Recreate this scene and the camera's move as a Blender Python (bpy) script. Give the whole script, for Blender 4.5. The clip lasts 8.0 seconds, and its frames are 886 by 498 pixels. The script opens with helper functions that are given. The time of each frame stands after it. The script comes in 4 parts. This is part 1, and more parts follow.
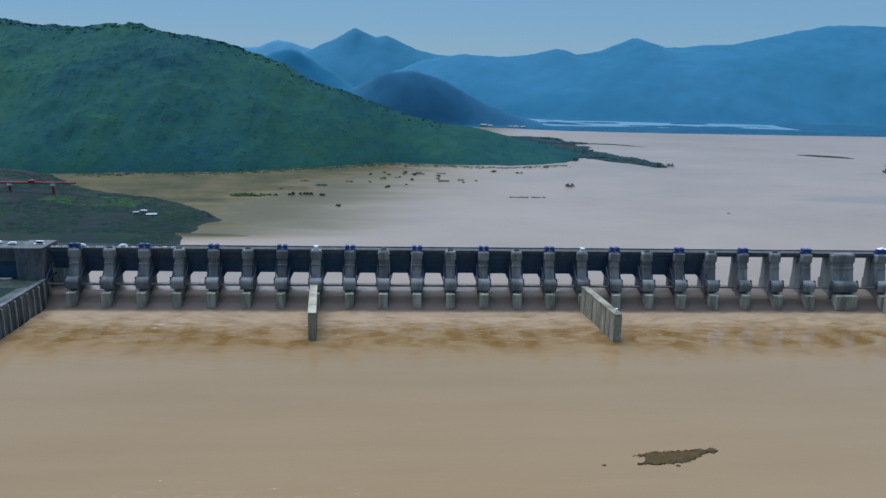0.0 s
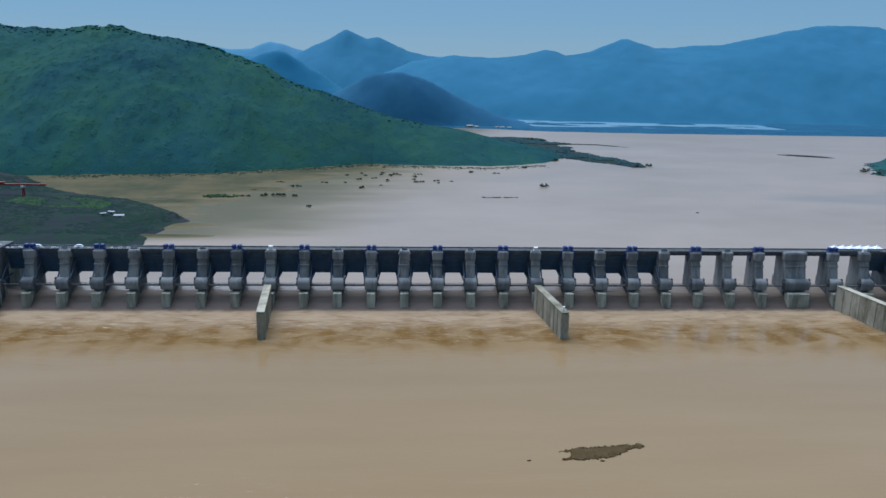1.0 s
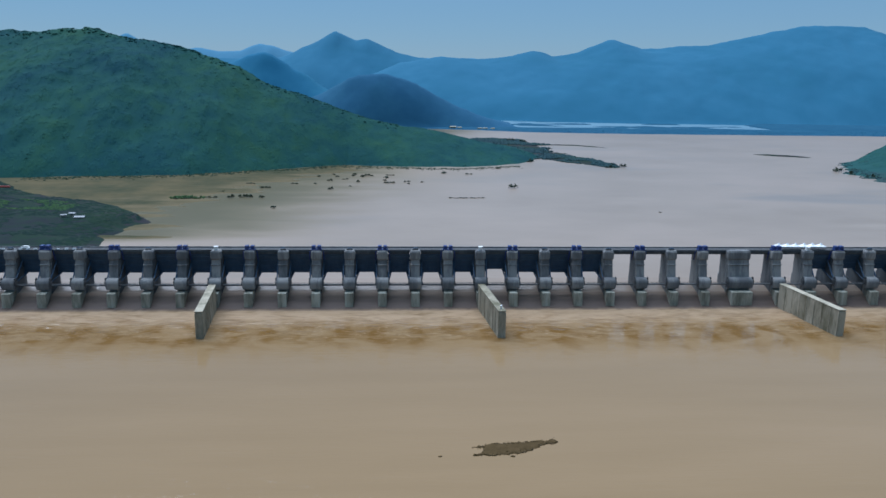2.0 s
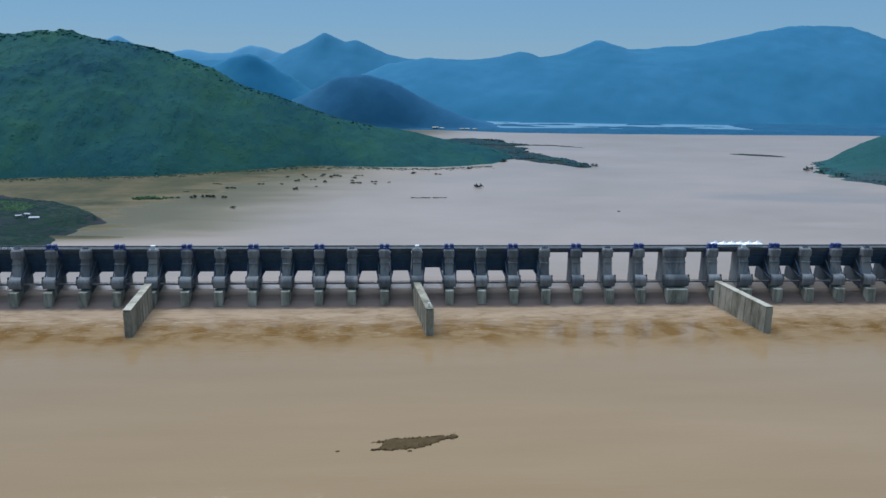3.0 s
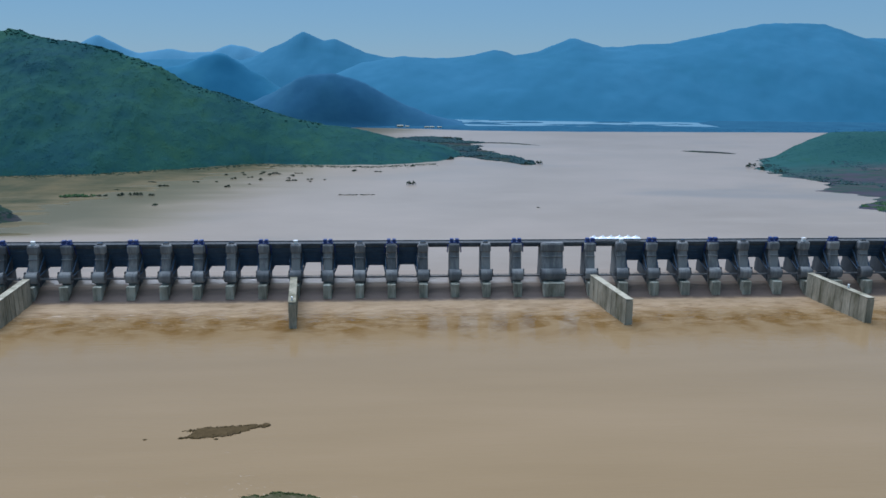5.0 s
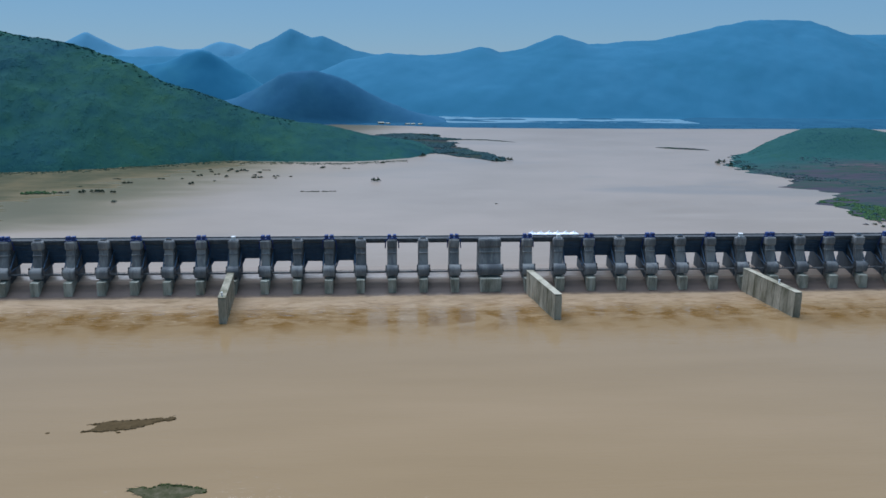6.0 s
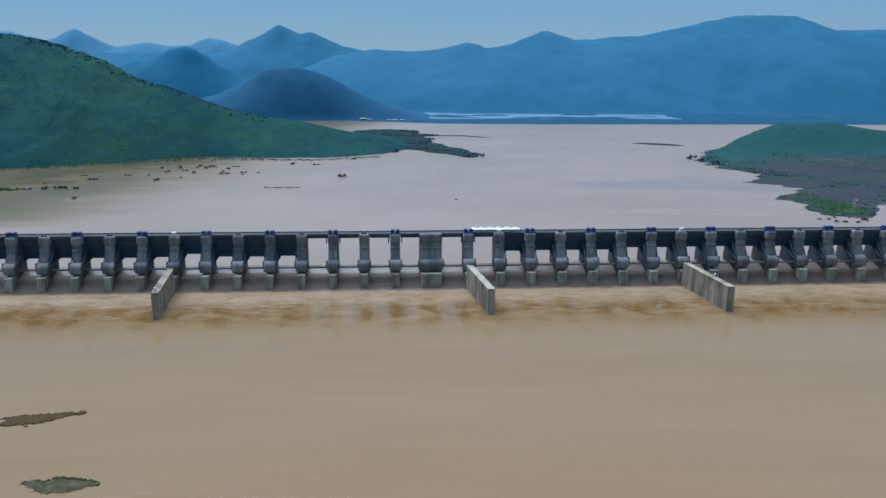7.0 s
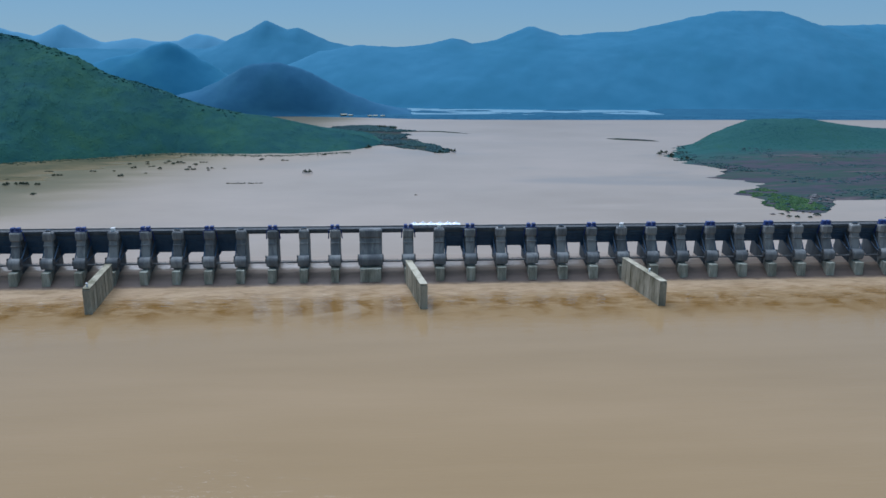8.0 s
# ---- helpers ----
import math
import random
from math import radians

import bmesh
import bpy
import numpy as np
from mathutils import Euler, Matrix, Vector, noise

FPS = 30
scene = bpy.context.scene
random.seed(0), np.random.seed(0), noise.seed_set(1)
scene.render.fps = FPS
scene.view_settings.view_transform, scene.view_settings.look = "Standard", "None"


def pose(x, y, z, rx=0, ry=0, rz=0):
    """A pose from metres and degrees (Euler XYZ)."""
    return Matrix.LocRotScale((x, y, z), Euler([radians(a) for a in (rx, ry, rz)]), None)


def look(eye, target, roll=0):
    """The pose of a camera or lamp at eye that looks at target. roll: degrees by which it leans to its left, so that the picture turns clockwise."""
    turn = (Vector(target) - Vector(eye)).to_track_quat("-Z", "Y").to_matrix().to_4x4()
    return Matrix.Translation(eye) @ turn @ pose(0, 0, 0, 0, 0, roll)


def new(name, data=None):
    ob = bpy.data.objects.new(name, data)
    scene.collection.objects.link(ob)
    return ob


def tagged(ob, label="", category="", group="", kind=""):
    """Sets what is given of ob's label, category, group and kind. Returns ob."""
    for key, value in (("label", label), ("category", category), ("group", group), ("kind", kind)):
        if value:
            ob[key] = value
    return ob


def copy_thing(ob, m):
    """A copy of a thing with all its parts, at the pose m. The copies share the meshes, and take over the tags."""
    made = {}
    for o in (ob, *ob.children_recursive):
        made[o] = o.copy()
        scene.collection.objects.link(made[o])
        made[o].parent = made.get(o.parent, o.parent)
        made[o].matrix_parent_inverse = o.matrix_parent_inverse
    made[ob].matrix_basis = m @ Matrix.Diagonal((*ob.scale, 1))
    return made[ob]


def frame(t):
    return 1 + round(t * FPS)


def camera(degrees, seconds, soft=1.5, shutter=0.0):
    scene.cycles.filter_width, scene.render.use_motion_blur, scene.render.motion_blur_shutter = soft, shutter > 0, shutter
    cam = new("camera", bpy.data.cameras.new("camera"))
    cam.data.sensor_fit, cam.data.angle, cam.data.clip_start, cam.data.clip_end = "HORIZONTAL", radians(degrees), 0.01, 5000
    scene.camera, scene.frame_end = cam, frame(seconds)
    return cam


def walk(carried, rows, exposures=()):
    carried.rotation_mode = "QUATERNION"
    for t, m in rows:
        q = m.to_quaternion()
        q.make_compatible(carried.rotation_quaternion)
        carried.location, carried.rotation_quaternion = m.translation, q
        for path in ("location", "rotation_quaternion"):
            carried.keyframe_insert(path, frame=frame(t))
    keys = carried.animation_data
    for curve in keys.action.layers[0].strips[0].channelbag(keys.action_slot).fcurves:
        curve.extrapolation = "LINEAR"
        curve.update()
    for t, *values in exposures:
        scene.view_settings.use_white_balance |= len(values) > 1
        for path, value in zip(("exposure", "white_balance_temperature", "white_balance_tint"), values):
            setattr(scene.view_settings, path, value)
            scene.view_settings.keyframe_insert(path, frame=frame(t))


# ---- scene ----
cam = camera(61.0, 8.0, soft=1.57)
# seconds, x, y, z, pitch, roll, yaw
ROWS = [
    (0.0, -115.58, -391.21, 125.60, -13.676, 1.253, -3.365),
    (0.5, -105.24, -393.22, 125.70, -13.626, 1.180, -3.410),
    (1.0, -91.72, -395.59, 125.83, -13.581, 1.085, -3.458),
    (1.5, -78.52, -397.86, 126.21, -13.533, 0.987, -3.539),
    (3.0, -28.15, -405.69, 125.89, -13.391, 0.699, -3.574),
    (3.5, -11.87, -407.94, 125.85, -13.368, 0.642, -3.575),
    (4.0, 6.38, -411.17, 125.93, -13.344, 0.586, -3.593),
    (4.5, 22.12, -413.64, 125.79, -13.387, 0.540, -3.605),
    (6.0, 73.10, -421.16, 126.04, -13.700, 0.471, -3.804),
    (6.5, 88.74, -423.21, 125.98, -13.800, 0.396, -3.839),
    (7.0, 106.00, -425.38, 126.17, -13.983, 0.382, -3.931),
    (7.5, 121.63, -427.34, 126.42, -14.114, 0.366, -4.034),
    (8.0, 139.40, -429.29, 126.42, -14.299, 0.348, -4.114),
]
walk(cam, [(t, pose(x, y, z, 90 + pitch, 0, yaw) @ pose(0, 0, 0, 0, 0, roll)) for t, x, y, z, pitch, roll, yaw in ROWS],
     exposures=[(0.0, 0.75, 5000, 10), (8.0, 0.75, 5000, 10)])

# ---- light: a bright, thinly overcast monsoon sky with a veiled sun ----
SUN_ELEVATION, SUN_AZIMUTH = 67.0, -28.0
world = bpy.data.worlds.new("overcast_sky")
scene.world = world
world.use_nodes = True
wn, wl = world.node_tree.nodes, world.node_tree.links
sky = wn.new("ShaderNodeTexSky")
sky.sky_type, sky.sun_disc = "NISHITA", False
sky.sun_elevation, sky.sun_rotation = radians(SUN_ELEVATION), radians(SUN_AZIMUTH)
sky.air_density, sky.dust_density, sky.ozone_density, sky.altitude = 1.0, 0.0, 3.0, 60
veil = wn.new("ShaderNodeMix")
veil.data_type, veil.blend_type = "RGBA", "MULTIPLY"
veil.inputs["Factor"].default_value = 1.0
veil.inputs["B"].default_value = (0.75, 0.75, 0.8, 1)
wl.new(sky.outputs[0], veil.inputs["A"])
cloud = wn.new("ShaderNodeMix")
cloud.data_type = "RGBA"
cloud.inputs["Factor"].default_value = 0.6
cloud.inputs["B"].default_value = (3.7, 5.8, 6.6, 1)
wl.new(veil.outputs["Result"], cloud.inputs["A"])
wl.new(cloud.outputs["Result"], wn["Background"].inputs[0])
wn["Background"].inputs[1].default_value = 0.04

sun = new("sun", bpy.data.lights.new("sun", "SUN"))
sun.data.energy, sun.data.angle, sun.data.color = 3.15, radians(64), (1.0, 0.94, 0.86)
az, el = radians(SUN_AZIMUTH), radians(SUN_ELEVATION)
sun.matrix_world = look((0, 0, 300), (-math.sin(az) * math.cos(el), -math.cos(az) * math.cos(el), 300 - math.sin(el)))


# ---- materials ----
def material(name, colors, scale=1.0, rough=0.8, metallic=0.0, bump=0.0, gloss=None, bump_scale=None, spread=0.25, fine=6.0, ior=None, by_object=0.0, by_island=0.0, stretch=(1, 1, 1)):
    """Two scales of noise mix the colours; the finer one also gives relief."""
    m = bpy.data.materials.new(name)
    m.use_nodes = True
    nodes, links = m.node_tree.nodes, m.node_tree.links
    out = nodes["Principled BSDF"]
    out.inputs["Roughness"].default_value, out.inputs["Metallic"].default_value = rough, metallic
    if ior:
        out.inputs["IOR"].default_value = ior
    out.inputs["Specular IOR Level"].default_value = gloss if gloss is not None else (0.12 if rough >= 0.75 else 0.4)
    place = nodes.new("ShaderNodeNewGeometry")
    shape = nodes.new("ShaderNodeMapping")
    shape.inputs["Scale"].default_value = stretch
    links.new(place.outputs["Position"], shape.inputs["Vector"])
    broad, grain = nodes.new("ShaderNodeTexNoise"), nodes.new("ShaderNodeTexNoise")
    broad.inputs["Scale"].default_value, broad.inputs["Detail"].default_value = scale, 5
    grain.inputs["Scale"].default_value, grain.inputs["Detail"].default_value = scale * fine, 4
    links.new(shape.outputs[0], broad.inputs["Vector"])
    links.new(shape.outputs[0], grain.inputs["Vector"])
    both = nodes.new("ShaderNodeMath")
    both.operation = "MULTIPLY_ADD"
    links.new(grain.outputs["Fac"], both.inputs[0])
    both.inputs[1].default_value = 0.45
    links.new(broad.outputs["Fac"], both.inputs[2])
    fac = both.outputs[0]
    if by_object or by_island:
        own = nodes.new("ShaderNodeObjectInfo").outputs["Random"] if by_object else place.outputs["Random Per Island"]
        more = nodes.new("ShaderNodeMath")
        more.operation = "MULTIPLY_ADD"
        links.new(own, more.inputs[0])
        more.inputs[1].default_value = by_object or by_island
        links.new(fac, more.inputs[2])
        fac = more.outputs[0]
    ramp = nodes.new("ShaderNodeValToRGB")
    mid = 0.725 + (by_object or by_island) / 2
    count = len(colors)
    while len(ramp.color_ramp.elements) < count:
        ramp.color_ramp.elements.new(0.5)
    for n, c in enumerate(colors):
        e = ramp.color_ramp.elements[n]
        e.position = min(1, max(0, mid - spread + 2 * spread * n / max(1, count - 1)))
        e.color = (*c, 1)
    links.new(fac, ramp.inputs[0])
    links.new(ramp.outputs[0], out.inputs["Base Color"])
    if bump:
        relief = nodes.new("ShaderNodeBump")
        relief.inputs["Strength"].default_value = 1.0
        relief.inputs["Distance"].default_value = bump
        if bump_scale:
            ripple = nodes.new("ShaderNodeTexNoise")
            ripple.inputs["Scale"].default_value, ripple.inputs["Detail"].default_value = bump_scale, 4
            links.new(shape.outputs[0], ripple.inputs["Vector"])
            links.new(ripple.outputs["Fac"], relief.inputs["Height"])
        else:
            links.new(grain.outputs["Fac"], relief.inputs["Height"])
        links.new(relief.outputs[0], out.inputs["Normal"])
    return m


CONCRETE = material("weathered_concrete", [(0.108, 0.112, 0.116), (0.172, 0.174, 0.174), (0.248, 0.245, 0.235)], 0.2, 0.9, bump=0.05, spread=0.26, stretch=(1, 1, 0.22), by_object=0.3)
# Darker mix; as pier flanks it paints in the shade of their sides.
DARK_CONCRETE = material("darker_concrete", [(0.060, 0.064, 0.069), (0.100, 0.103, 0.108), (0.150, 0.150, 0.148)], 0.22, 0.8, bump=0.05, spread=0.24, stretch=(1, 1, 0.3), by_object=0.2)
PALE_CONCRETE = material("washed_concrete", [(0.155, 0.152, 0.118), (0.275, 0.268, 0.215), (0.40, 0.395, 0.325)], 0.3, 0.85, bump=0.04, spread=0.2, stretch=(1, 1, 0.16))
# Darkest mix; on the long piers it paints shade from gates and deck.
DARKEST_CONCRETE = material("darkest_concrete", [(0.030, 0.038, 0.048), (0.046, 0.056, 0.066), (0.074, 0.082, 0.088)], 0.2, 0.7, bump=0.05, spread=0.26, stretch=(1, 1, 0.25), by_object=0.2)
WALL_CONCRETE = material("mossy_pale_concrete", [(0.115, 0.108, 0.068), (0.215, 0.196, 0.142), (0.31, 0.28, 0.21), (0.37, 0.335, 0.255)], 0.16, 0.88, bump=0.05, spread=0.26, stretch=(1, 1, 0.3), by_object=0.25)
ASPHALT = material("deck_asphalt", [(0.06, 0.062, 0.065), (0.11, 0.11, 0.11)], 0.5, 0.9, bump=0.01)
GATE_PAINT = material("dark_gate_paint", [(0.026, 0.054, 0.098), (0.038, 0.072, 0.122), (0.050, 0.086, 0.136)], 0.3, 0.6, bump=0.01, stretch=(1, 1, 0.3))
STEEL = material("grey_steel", [(0.05, 0.055, 0.06), (0.1, 0.105, 0.11)], 0.8, 0.5, 0.3)
BLUE = material("blue_paint", [(0.014, 0.03, 0.12), (0.024, 0.05, 0.19)], 0.7, 0.45)
WHITE = material("white_paint", [(0.66, 0.66, 0.64), (0.8, 0.8, 0.79)], 0.6, 0.5)
TIN = material("weathered_tin", [(0.20, 0.21, 0.22), (0.34, 0.35, 0.36)], 0.8, 0.6)
CANVAS = material("white_canvas", [(0.7, 0.71, 0.72), (0.85, 0.86, 0.87)], 0.8, 0.85, bump=0.02)
GLASS = material("dark_glass", [(0.01, 0.012, 0.015), (0.03, 0.033, 0.036)], 0.5, 0.1)
RUBBER = material("rubber", [(0.012, 0.012, 0.012), (0.03, 0.03, 0.03)], 2.0, 0.85)
ROCK = material("blue_grey_rock", [(0.05, 0.052, 0.058), (0.10, 0.098, 0.10), (0.16, 0.15, 0.145)], 0.5, 0.9, bump=0.08, spread=0.28)
RED = material("red_oxide_paint", [(0.2, 0.03, 0.025), (0.33, 0.055, 0.04)], 0.5, 0.6)
# The sky's reflection is painted into this pale blue base colour.
CALM = material("sky_tinted_backwater", [(0.10, 0.18, 0.24), (0.16, 0.26, 0.32)], 0.02, 0.35, ior=1.33, stretch=(0.3, 1.5, 1))
BARK = material("bark", [(0.05, 0.035, 0.022), (0.12, 0.085, 0.055)], 1.5, 0.9, bump=0.03, stretch=(1, 1, 0.3))
WATER = material("muddy_water", [(0.209, 0.140, 0.067), (0.232, 0.157, 0.078), (0.254, 0.173, 0.090)], 0.012, 0.06, gloss=0.62, bump=0.09, bump_scale=0.6, spread=0.3, ior=1.33, stretch=(0.16, 1, 1))
LAKE_WATER = material("lake_water", [(0.222, 0.172, 0.126), (0.262, 0.206, 0.157), (0.298, 0.232, 0.18)], 0.008, 0.32, gloss=0.5, bump=0.06, bump_scale=0.35, spread=0.3, ior=1.33, stretch=(0.5, 1, 1))
LEAF = material("shore_foliage", [(0.026, 0.042, 0.036), (0.034, 0.054, 0.038), (0.046, 0.070, 0.042)], 0.4, 0.85, by_island=0.3, spread=0.35)
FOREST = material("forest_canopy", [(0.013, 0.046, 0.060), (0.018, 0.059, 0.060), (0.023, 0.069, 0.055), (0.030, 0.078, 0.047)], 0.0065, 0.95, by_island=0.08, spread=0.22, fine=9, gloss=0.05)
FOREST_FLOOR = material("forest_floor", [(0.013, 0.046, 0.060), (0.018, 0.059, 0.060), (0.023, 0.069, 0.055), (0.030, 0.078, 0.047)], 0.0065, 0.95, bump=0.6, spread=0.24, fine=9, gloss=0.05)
MUD = material("wet_mud_and_grass", [(0.030, 0.034, 0.012), (0.056, 0.050, 0.020), (0.086, 0.068, 0.028)], 0.022, 0.8, bump=0.1, spread=0.24)
BANK = material("scrub_bank", [(0.008, 0.017, 0.013), (0.014, 0.019, 0.023), (0.011, 0.027, 0.016), (0.024, 0.023, 0.028), (0.016, 0.032, 0.016)], 0.018, 0.95, bump=0.2, spread=0.26)
TERRACE = material("mossy_terrace", [(0.022, 0.036, 0.029), (0.043, 0.055, 0.047), (0.085, 0.098, 0.09)], 0.12, 0.9, bump=0.05, spread=0.22)
EARTH = material("laterite_earth_and_scrub", [(0.014, 0.040, 0.030), (0.026, 0.040, 0.042), (0.046, 0.040, 0.054), (0.022, 0.046, 0.036), (0.048, 0.042, 0.050), (0.11, 0.095, 0.088)], 0.016, 0.95, bump=0.3, spread=0.26, stretch=(0.4, 1.5, 1))
# Far land and trees, with the blue of haze mixed into the colour.
FAR_SHORE = material("hazed_far_shore", [(0.014, 0.060, 0.108), (0.018, 0.072, 0.126), (0.024, 0.086, 0.140)], 0.02, 1.0, spread=0.3)
# Aerial haze is painted into this hill's base colour as blue.
CONE_HILL = material("hazed_blue_green_hill", [(0.024, 0.105, 0.19), (0.03, 0.12, 0.205), (0.036, 0.135, 0.21)], 0.007, 1.0, bump=0.6, spread=0.35)
BANK_SCRUB = material("dark_bank_scrub", [(0.009, 0.020, 0.018), (0.012, 0.025, 0.021), (0.016, 0.032, 0.019)], 0.03, 0.95, by_island=0.15, spread=0.3, gloss=0.05)
SCRUB = material("slate_green_scrub", [(0.022, 0.044, 0.056), (0.028, 0.054, 0.060), (0.036, 0.066, 0.058)], 0.03, 0.95, by_island=0.08, spread=0.35, gloss=0.05)
SHORE_SCRUB = material("olive_shore_scrub", [(0.020, 0.042, 0.032), (0.030, 0.050, 0.032), (0.044, 0.058, 0.030)], 0.03, 0.95, by_island=0.2, spread=0.3, gloss=0.05)
GRASS = material("fresh_grass", [(0.022, 0.054, 0.019), (0.033, 0.070, 0.024), (0.047, 0.086, 0.030)], 0.06, 0.9, by_island=0.2, spread=0.35)
# Distant hills: haze put into the colours, bluer and then paler with distance.
DARK_HILL = material("hazed_slate_blue_hill", [(0.023, 0.078, 0.148), (0.028, 0.090, 0.160), (0.033, 0.102, 0.168)], 0.012, 1.0, bump=0.5, spread=0.35)
FAR_HILL = material("hazed_blue_hill", [(0.027, 0.106, 0.172), (0.034, 0.120, 0.198), (0.043, 0.137, 0.222)], 0.0035, 1.0, bump=0.5, spread=0.3)
FARTHEST_HILL = material("hazed_pale_blue_hill", [(0.062, 0.165, 0.255), (0.070, 0.175, 0.268), (0.080, 0.188, 0.282)], 0.004, 1.0, bump=0.5, spread=0.35)
OLIVE = material("olive_water_plants", [(0.020, 0.028, 0.007), (0.030, 0.040, 0.010), (0.046, 0.056, 0.016)], 0.22, 0.9, bump=0.1, by_island=0.3, spread=0.3)
DRY_MAT = material("dry_matted_plants", [(0.046, 0.029, 0.010), (0.061, 0.040, 0.015), (0.078, 0.051, 0.021)], 0.4, 0.9, bump=0.05, spread=0.28)
SCUM = material("pale_river_scum", [(0.032, 0.034, 0.012), (0.056, 0.052, 0.024), (0.100, 0.084, 0.052)], 0.35, 0.9, bump=0.04, spread=0.25)
DEBRIS = material("rotting_water_plants", [(0.050, 0.033, 0.011), (0.067, 0.045, 0.017), (0.086, 0.057, 0.024)], 0.3, 0.9, bump=0.05, by_island=0.2, spread=0.35)




def churn_material():
    """Brown water with pale foam near the fall, its shade painted dark, and ochre silt with painted pier reflections
    further out.
    """
    m = WATER.copy()
    m.name = "foaming_water"
    nodes, links = m.node_tree.nodes, m.node_tree.links
    out = nodes["Principled BSDF"]
    place = nodes.new("ShaderNodeNewGeometry")
    axes = nodes.new("ShaderNodeSeparateXYZ")
    links.new(place.outputs["Position"], axes.inputs[0])

    def noisy(scale, stretch, detail=6):
        shape, tex = nodes.new("ShaderNodeMapping"), nodes.new("ShaderNodeTexNoise")
        shape.inputs["Scale"].default_value = stretch
        tex.inputs["Scale"].default_value, tex.inputs["Detail"].default_value = scale, detail
        tex.inputs["Distortion"].default_value = 1.2
        links.new(place.outputs["Position"], shape.inputs[0])
        links.new(shape.outputs[0], tex.inputs["Vector"])
        return tex.outputs["Fac"]

    def along(fac, amount):
        """y pushed about by noise."""
        node = nodes.new("ShaderNodeMath")
        node.operation = "MULTIPLY_ADD"
        links.new(fac, node.inputs[0])
        node.inputs[1].default_value = amount
        links.new(axes.outputs["Y"], node.inputs[2])
        return node.outputs[0]

    def ramp(value, lo, hi, stops):
        span, r = nodes.new("ShaderNodeMapRange"), nodes.new("ShaderNodeValToRGB")
        span.inputs["From Min"].default_value, span.inputs["From Max"].default_value = lo, hi
        links.new(value, span.inputs["Value"])
        links.new(span.outputs[0], r.inputs[0])
        while len(r.color_ramp.elements) < len(stops):
            r.color_ramp.elements.new(0.5)
        for e, (p, v) in zip(r.color_ramp.elements, stops):
            e.position, e.color = p, (v, v, v, 1)
        return r.outputs[0]

    def mix(fac, a, b):
        node = nodes.new("ShaderNodeMix")
        node.data_type = "RGBA"
        links.new(fac, node.inputs["Factor"])
        if isinstance(a, tuple):
            node.inputs["A"].default_value = (*a, 1)
        else:
            links.new(a, node.inputs["A"])
        node.inputs["B"].default_value = (*b, 1)
        return node.outputs["Result"]

    def times(a, b):
        node = nodes.new("ShaderNodeMath")
        node.operation = "MULTIPLY"
        links.new(a, node.inputs[0])
        links.new(b, node.inputs[1])
        return node.outputs[0]

    def along_x(fac, amount):
        """Noise of a given strength about zero."""
        node = nodes.new("ShaderNodeMath")
        node.operation = "MULTIPLY_ADD"
        links.new(fac, node.inputs[0])
        node.inputs[1].default_value, node.inputs[2].default_value = amount, -amount / 2
        return node.outputs[0]

    base = out.inputs["Base Color"].links[0].from_socket
    # Ochre silt, plus dark pier reflections painted in at the pier spacing.
    ochre_zone = ramp(along(noisy(0.05, (1, 1, 1)), 26), -100, 0, [(0.34, 0), (0.54, 1), (0.84, 1), (0.96, 0)])
    ochre_spots = ramp(noisy(0.055, (0.7, 1.2, 1)), 0.0, 1.0, [(0.42, 0.15), (0.57, 1)])
    beat = nodes.new("ShaderNodeMath")
    beat.operation = "MULTIPLY_ADD"
    links.new(axes.outputs["X"], beat.inputs[0])
    beat.inputs[1].default_value = 2 * math.pi / 18.0
    links.new(along_x(noisy(0.07, (1, 1, 1), 2), 4.0), beat.inputs[2])
    wave = nodes.new("ShaderNodeMath")
    wave.operation = "COSINE"
    links.new(beat.outputs[0], wave.inputs[0])
    pier_reflections = ramp(wave.outputs[0], -1.0, 1.0, [(0.25, 0.6), (0.75, 1)])
    ochre_water = mix(times(times(ochre_zone, ochre_spots), pier_reflections), base, (0.150, 0.084, 0.024))
    foam_zone = ramp(along(noisy(0.06, (1, 1, 1)), 18), -62, 6, [(0.36, 0), (0.62, 0.75), (0.84, 1), (0.92, 0)])
    foam_spots = ramp(noisy(0.16, (0.5, 1.5, 1)), 0.0, 1.0, [(0.34, 0.12), (0.56, 1.0)])
    foamed = mix(times(foam_zone, foam_spots), ochre_water, (0.335, 0.236, 0.138))
    wrinkles = times(ramp(noisy(0.075, (0.4, 1.5, 1), 5), 0.0, 1.0, [(0.45, 0), (0.5, 0.35), (0.55, 0)]), ramp(along(noisy(0.05, (1, 1, 1)), 20), -64, -6, [(0.1, 0), (0.35, 1), (0.85, 1), (0.95, 0)]))
    foamed = mix(wrinkles, foamed, (0.105, 0.060, 0.020))
    # Shade below the gates, painted as a darker colour on the falling water.
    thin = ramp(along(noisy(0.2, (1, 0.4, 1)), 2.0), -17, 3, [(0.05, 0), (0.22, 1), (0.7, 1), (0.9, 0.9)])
    shaded_fall = mix(thin, foamed, (0.082, 0.058, 0.044))
    lip = ramp(axes.outputs["Y"], -9.0, -4.0, [(0.0, 0), (1.0, 1)])
    flecks = times(ramp(noisy(0.42, (0.45, 1.4, 1), 4), 0.0, 1.0, [(0.56, 0), (0.78, 0.28)]), ramp(along(noisy(0.05, (1, 1, 1)), 20), -64, -10, [(0.1, 0), (0.4, 1), (0.8, 1), (0.95, 0)]))
    links.new(mix(flecks, mix(lip, shaded_fall, (0.205, 0.148, 0.104)), (0.6, 0.46, 0.32)), out.inputs["Base Color"])
    span = nodes.new("ShaderNodeMapRange")
